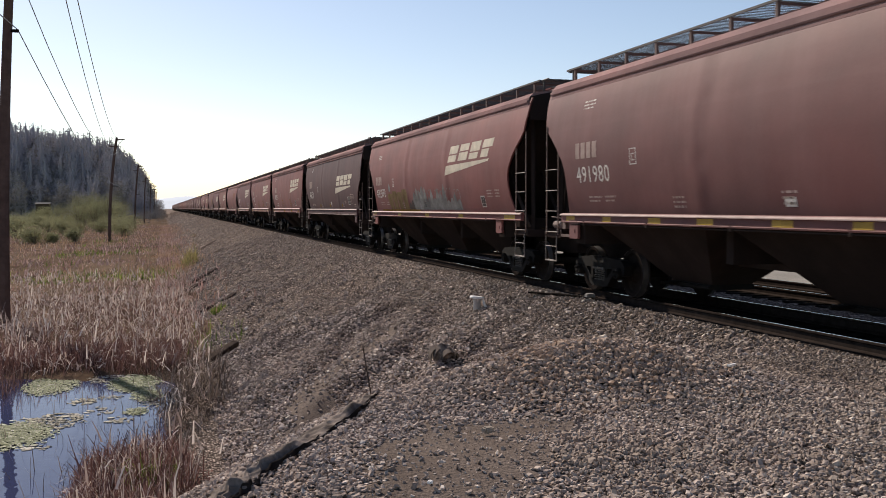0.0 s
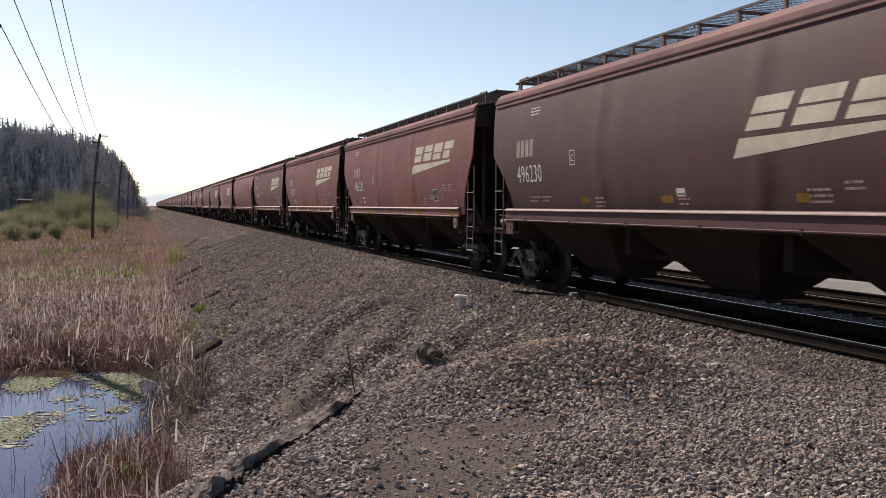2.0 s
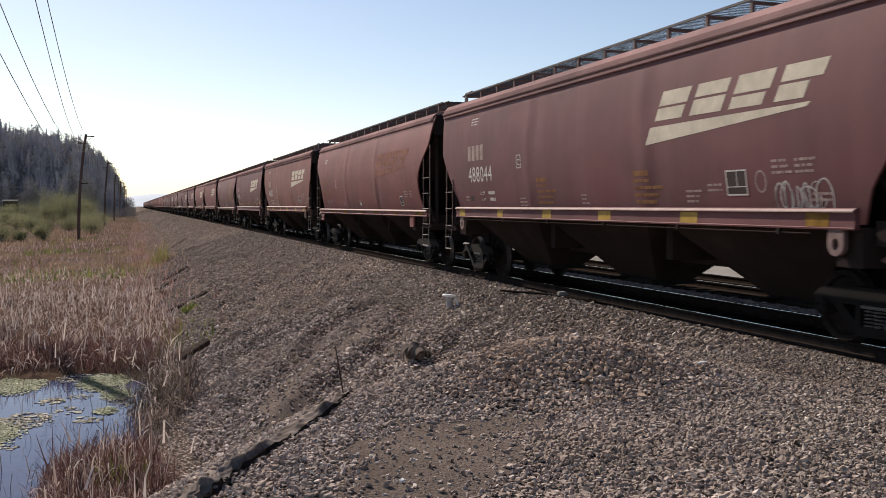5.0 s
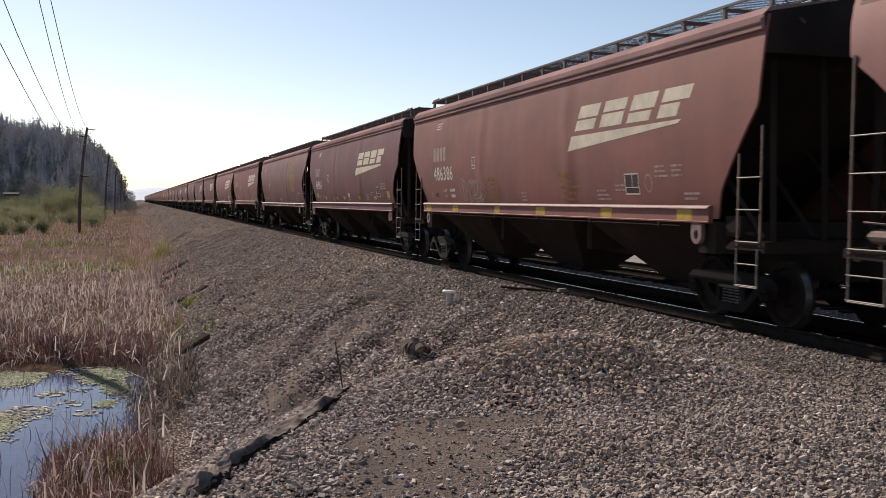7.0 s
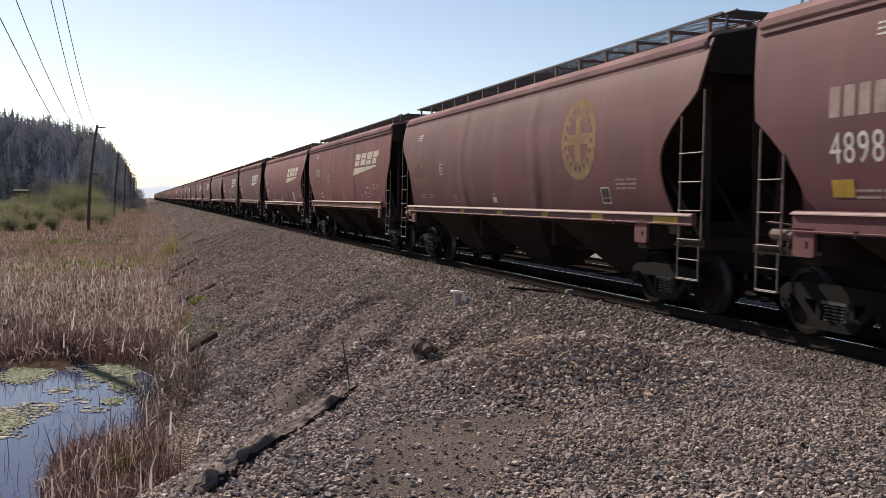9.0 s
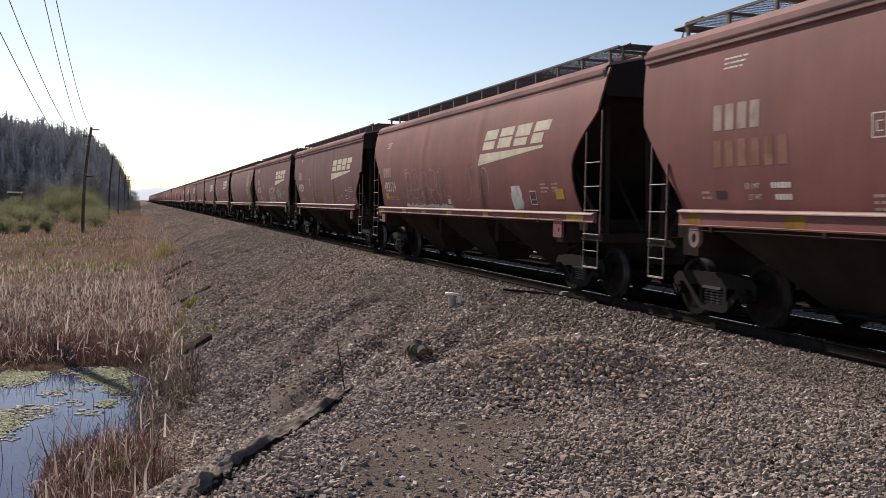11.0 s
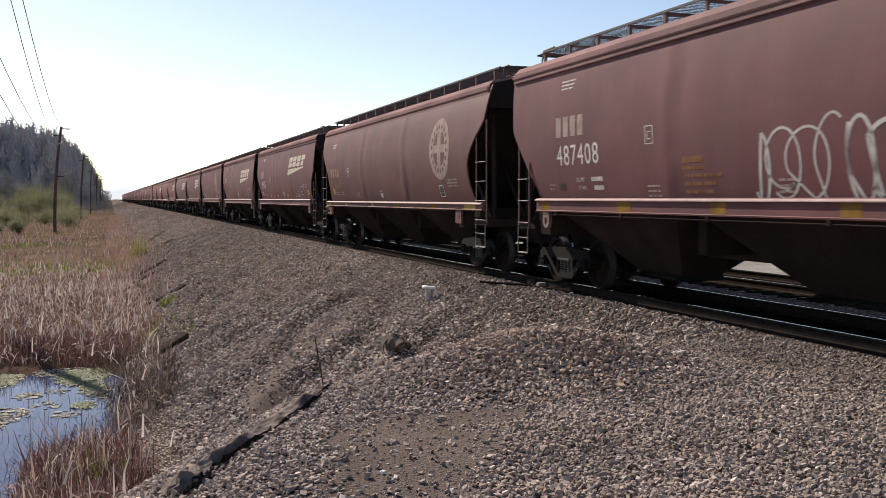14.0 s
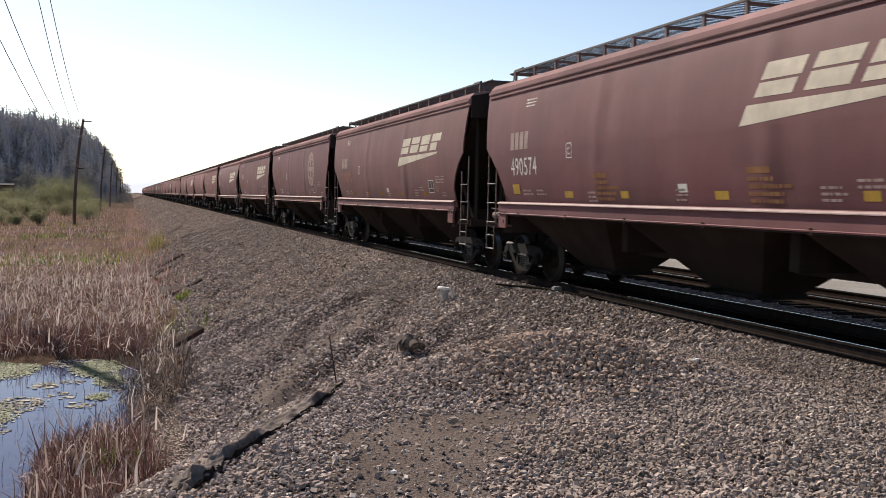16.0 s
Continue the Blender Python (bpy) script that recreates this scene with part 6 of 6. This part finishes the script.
# ---------------------------------------------------------------- small things on the bank
def silt_fabric():
    """A fallen strip of black silt fence along the pad's edge: a draped sheet and a dark strip for its shaded front."""
    t = tagged(new("silt_fence_fabric"), "fallen black silt fence fabric, crumpled along the gravel edge", "fabric")
    line = [(0.30, 5.85), (0.40, 6.05), (0.54, 6.32), (0.77, 6.78), (1.07, 7.4), (1.41, 7.95), (1.66, 8.5), (1.9, 9.1), (2.02, 9.42)]
    n, m = 150, 27
    ts = np.linspace(0, len(line) - 1, n)
    xs, ys = np.interp(ts, range(len(line)), [p[0] for p in line]), np.interp(ts, range(len(line)), [p[1] for p in line])
    def strip(name, shift, wide, tall, fold, lift, mat, label):
        """A draped width: it rises from the slope's side to a crumpled ridge and hangs steeply on the other."""
        co = []
        for i in range(n):
            u = i / (n - 1)
            bunch = math.exp(-((u - 0.13) / 0.11) ** 2) + 0.55 * math.exp(-((u - 0.30) / 0.05) ** 2)
            swell = 0.55 + 0.30 * math.sin(21 * u + 0.6) + 0.18 * math.sin(47 * u + 2) + 0.3 * bunch
            taper = min(1.0, 0.3 + 7 * u, 6 * (1 - u) + 0.12)
            w = wide * taper * (1 + 0.22 * math.sin(13 * u + 1) + 0.12 * bunch)
            hgt = tall * taper * max(0.25, swell)
            for j in range(m):
                q = 1 - 2 * j / (m - 1)
                top = 0.35 + 0.25 * math.sin(17 * u + 2.2)
                c = -q
                rise = max(0.0, (c + 1) / (top + 1)) ** 1.4 if c < top else max(0.0, 1 - (c - top) / (0.95 - top)) ** 0.7 if c < 0.95 else 0.0
                crease = fold * (1.2 - 2.4 * abs(math.sin(4 * c + 26 * u)) + 0.9 - 1.8 * abs(math.sin(5 * c - 61 * u + 1))) * (1 - abs(c)) * (0.8 + 0.35 * bunch)
                off = shift + q * w + 0.015 * math.sin(90 * u + 4 * c) * (0.4 + bunch)
                px_, py_ = xs[i] - off * 0.89, ys[i] + off * 0.45
                co.append((px_, py_, float(height(px_, py_)) + lift + hgt * rise + crease))
        g = np.arange(n * m).reshape(n, m)
        f = np.stack([g[:-1, :-1], g[:-1, 1:], g[1:, 1:], g[1:, :-1]], -1).reshape(-1, 4)
        ob = part(name, mesh_of(name, co, f, True), mat, t, label)
        so = ob.modifiers.new("thick", "SOLIDIFY")
        so.thickness = 0.006

    strip("sheet", 0.02, 0.108, 0.080, 0.012, 0.022, M_CLOTH, "dusty draped woven sheet")
    # near-black strip paints the shade on the front of the same fabric
    strip("shaded_lip", -0.085, 0.030, 0.045, 0.008, 0.014, plain("shaded_fabric_front", (0.022, 0.019, 0.018), 0.8, 0, 0.4, 6), "dark strip standing for the fabric's shaded front")


def stake(x, y, h, lean, label):
    bm = bmesh.new()
    z = float(height(x, y))
    tube(bm, (x, y, z - 0.15), (x - lean, y, z + h), 0.008, 0.006, 5)
    tagged(part("stake", bm, M_LOG), label, "stake")


def netting_bundle(x, y):
    """A tangled bundle of old fabric, loops over a dark core."""
    t = tagged(new("fabric_bundle"), "tangled bundle of dirty dark fabric half buried in gravel", "bundle")
    z = float(height(x, y))
    t.location = (x, y, z)
    r = np.random.RandomState(3)
    bm = bmesh.new()
    bmesh.ops.create_icosphere(bm, subdivisions=3, radius=1.0)
    for v in bm.verts:
        n = noise.noise(v.co * 2.3) * 0.35
        v.co = Vector((v.co.x * 0.20 * (1 + n), v.co.y * 0.17 * (1 + n), v.co.z * 0.17 * (1 + n) + 0.08))
    part("core", bm, M_CLOTH, t)
    mat = plain("dirty_grey_fabric", (0.15, 0.125, 0.108), 0.9, 0, 0.3, 9)
    for k in range(4):
        c = (-0.13 + 0.09 * k, -0.05 + 0.05 * r.uniform(-1, 1), 0.03)
        bm = bmesh.new()
        rad, tilt, last = r.uniform(0.12, 0.19), r.uniform(-0.6, 0.6), None
        for i in range(15):
            a = -0.2 + 3.5 * i / 14
            p = Vector((c[0] + rad * math.cos(a), c[1] + 0.1 * math.sin(a * 1.3 + k) + tilt * 0.1, c[2] + rad * 1.0 * math.sin(a)))
            row = [bm.verts.new(p + Vector((0, d, 0.3 * d))) for d in (-0.075, 0.0, 0.075)]
            if last:
                for q in range(2):
                    bm.faces.new((last[q], last[q + 1], row[q + 1], row[q]))
            last = row
        ob = part("fold", bm, mat, t)
        so = ob.modifiers.new("thick", "SOLIDIFY")
        so.thickness = 0.02


def marker_post(x, y):
    """A short white capped standpipe with a strip leaning on it."""
    t = tagged(new("marker_post"), "short white capped plastic standpipe in the ballast", "post")
    z = float(height(x, y))
    t.location = (x, y, z)
    bm = bmesh.new()
    lathe(bm, [(-0.1, 0.085), (0.25, 0.085)], 16, "z")
    part("pipe", bm, plain("grey_plastic_pipe", (0.40, 0.38, 0.37), 0.6, 0, 0.15, 9), t)
    bm = bmesh.new()
    lathe(bm, [(0.25, 0.13), (0.255, 0.165), (0.285, 0.165), (0.305, 0.15), (0.31, 0.02)], 18, "z")
    bmesh.ops.rotate(bm, verts=bm.verts, cent=(0, 0, 0.3), matrix=Matrix.Rotation(0.12, 3, "Y"))
    part("cap", bm, M_PVC, t, "white domed cap")
    bm = bmesh.new()
    tube(bm, (0.10, -0.10, 0.24), (0.22, -0.16, -0.10), 0.032, n=8)
    part("drain_pipe", bm, M_PVC, t)


def timber(name, a, b, w, h, label):
    bm = bmesh.new()
    za, zb = float(height(*a)), float(height(*b))
    pa, pb = Vector((*a, za + h * 0.1)), Vector((*b, zb + h * 0.45))
    d = (pb - pa).normalized()
    s = Vector((-d.y, d.x, 0)).normalized() * w / 2
    u = Vector((0, 0, h))
    hexa(bm, [pa - s - u, pa + s - u, pa + s + u * 0.8, pa - s + u * 0.8], [pb - s - u, pb + s - u, pb + s * 0.9 + u * 0.9, pb - s * 0.9 + u * 0.9])
    bmesh.ops.bevel(bm, geom=bm.edges[:], offset=0.02, segments=1, affect="EDGES")
    bmesh.ops.recalc_face_normals(bm, faces=bm.faces)
    tagged(part(name, bm, M_LOG), label, "timber", "old timbers on the bank")


silt_fabric()
stake(2.0, 9.42, 0.58, 0.12, "thin dark wooden stake standing beside the fallen fabric")
netting_bundle(4.88, 17.0)
marker_post(6.80, 20.9)
for a, b, w, h in (((0.95, 25.65), (1.85, 27.25), 0.26, 0.12), ((1.2, 38.5), (1.78, 39.0), 0.2, 0.08), ((2.2, 39.0), (2.70, 39.65), 0.2, 0.08), ((0.95, 48.2), (1.92, 50.9), 0.22, 0.07), ((1.25, 52.6), (2.8, 56.0), 0.2, 0.07), ((1.9, 69.0), (4.3, 75.1), 0.22, 0.05), ((3.0, 83.8), (4.6, 92.6), 0.3, 0.05)):
    timber("old_timber", a, b, w, h, "rotten dark timber sticking out of the bank")
bm = bmesh.new()
box(bm, -0.62, 0.62, -0.07, 0.07, 0.0, 0.035)
for k, (x, y, rz) in enumerate(((8.18, 18.6, 1.9), (8.36, 17.6, 1.72), (8.02, 19.5, 2.0))):
    o = part("plank", bm.copy(), M_TIE)
    o.matrix_world = Matrix.Translation((x, y, float(height(x, y)) + 0.012)) @ Matrix.Rotation(rz, 4, "Z")
    tagged(o, "weathered loose plank lying along the ballast edge", "plank", "loose planks")
bm.free()
bm = bmesh.new()
box(bm, -0.09, 0.09, -0.08, 0.08, -0.03, 0.12)
bmesh.ops.bevel(bm, geom=bm.edges[:], offset=0.02, segments=2, affect="EDGES")
o = part("junction_box", bm, plain("pale_grey_casting", (0.22, 0.21, 0.20), 0.7, 0, 0.2, 9))
o.location = (8.32, 18.15, float(height(8.32, 18.15)))
tagged(o, "small pale grey junction box at the tie ends", "junction box")


def litter(name, x, y, size, turn, mat, label, category):
    """A small flattish scrap lying on the gravel."""
    bm = bmesh.new()
    bmesh.ops.create_cube(bm, size=1.0)
    bmesh.ops.bevel(bm, geom=bm.edges[:], offset=0.18, segments=2, affect="EDGES")
    for v in bm.verts:
        v.co = Vector((v.co.x * size[0] * (1 + 0.2 * v.co.y), v.co.y * size[1], v.co.z * size[2]))
    ob = part(name, bm, mat)
    ob.matrix_world = Matrix.Translation((x, y, float(height(x, y)) + 0.045)) @ Matrix.Rotation(turn, 4, "Z") @ Matrix.Rotation(0.15, 4, "X")
    return tagged(ob, label, category)


litter("plastic_strip", 5.33, 8.32, (0.15, 0.04, 0.02), 0.5, M_PVC, "thin white plastic strip lying on the gravel", "litter")
litter("pale_stone", 1.52, 5.58, (0.042, 0.03, 0.018), 0.8, M_PVC, "single smooth white stone on the bare soil", "stone")
litter("tan_stone", 2.35, 6.95, (0.09, 0.055, 0.045), 0.3, plain("buff_stone", (0.34, 0.29, 0.24), 0.9, 0, 0.2, 20), "larger buff stone on the bare soil", "stone")


def motions():
    turn = SPEED / 0.457 / FPS
    last = frame(16.0)
    for car, axles, y, full in TRAIN:
        walk(car, [(t, pose(TRACK_X, y - SPEED * t, 0)) for t in (0.0, 4.0, 8.0, 12.0, 16.0)])
        if full:
            for a in axles:
                x0, y0, z0 = a.location
                walk(a, [((k - 1) / FPS, Matrix.Translation((x0, y0, z0)) @ Matrix.Rotation(turn * (k - 1), 4, "X")) for k in range(1, last + 1)])


motions()
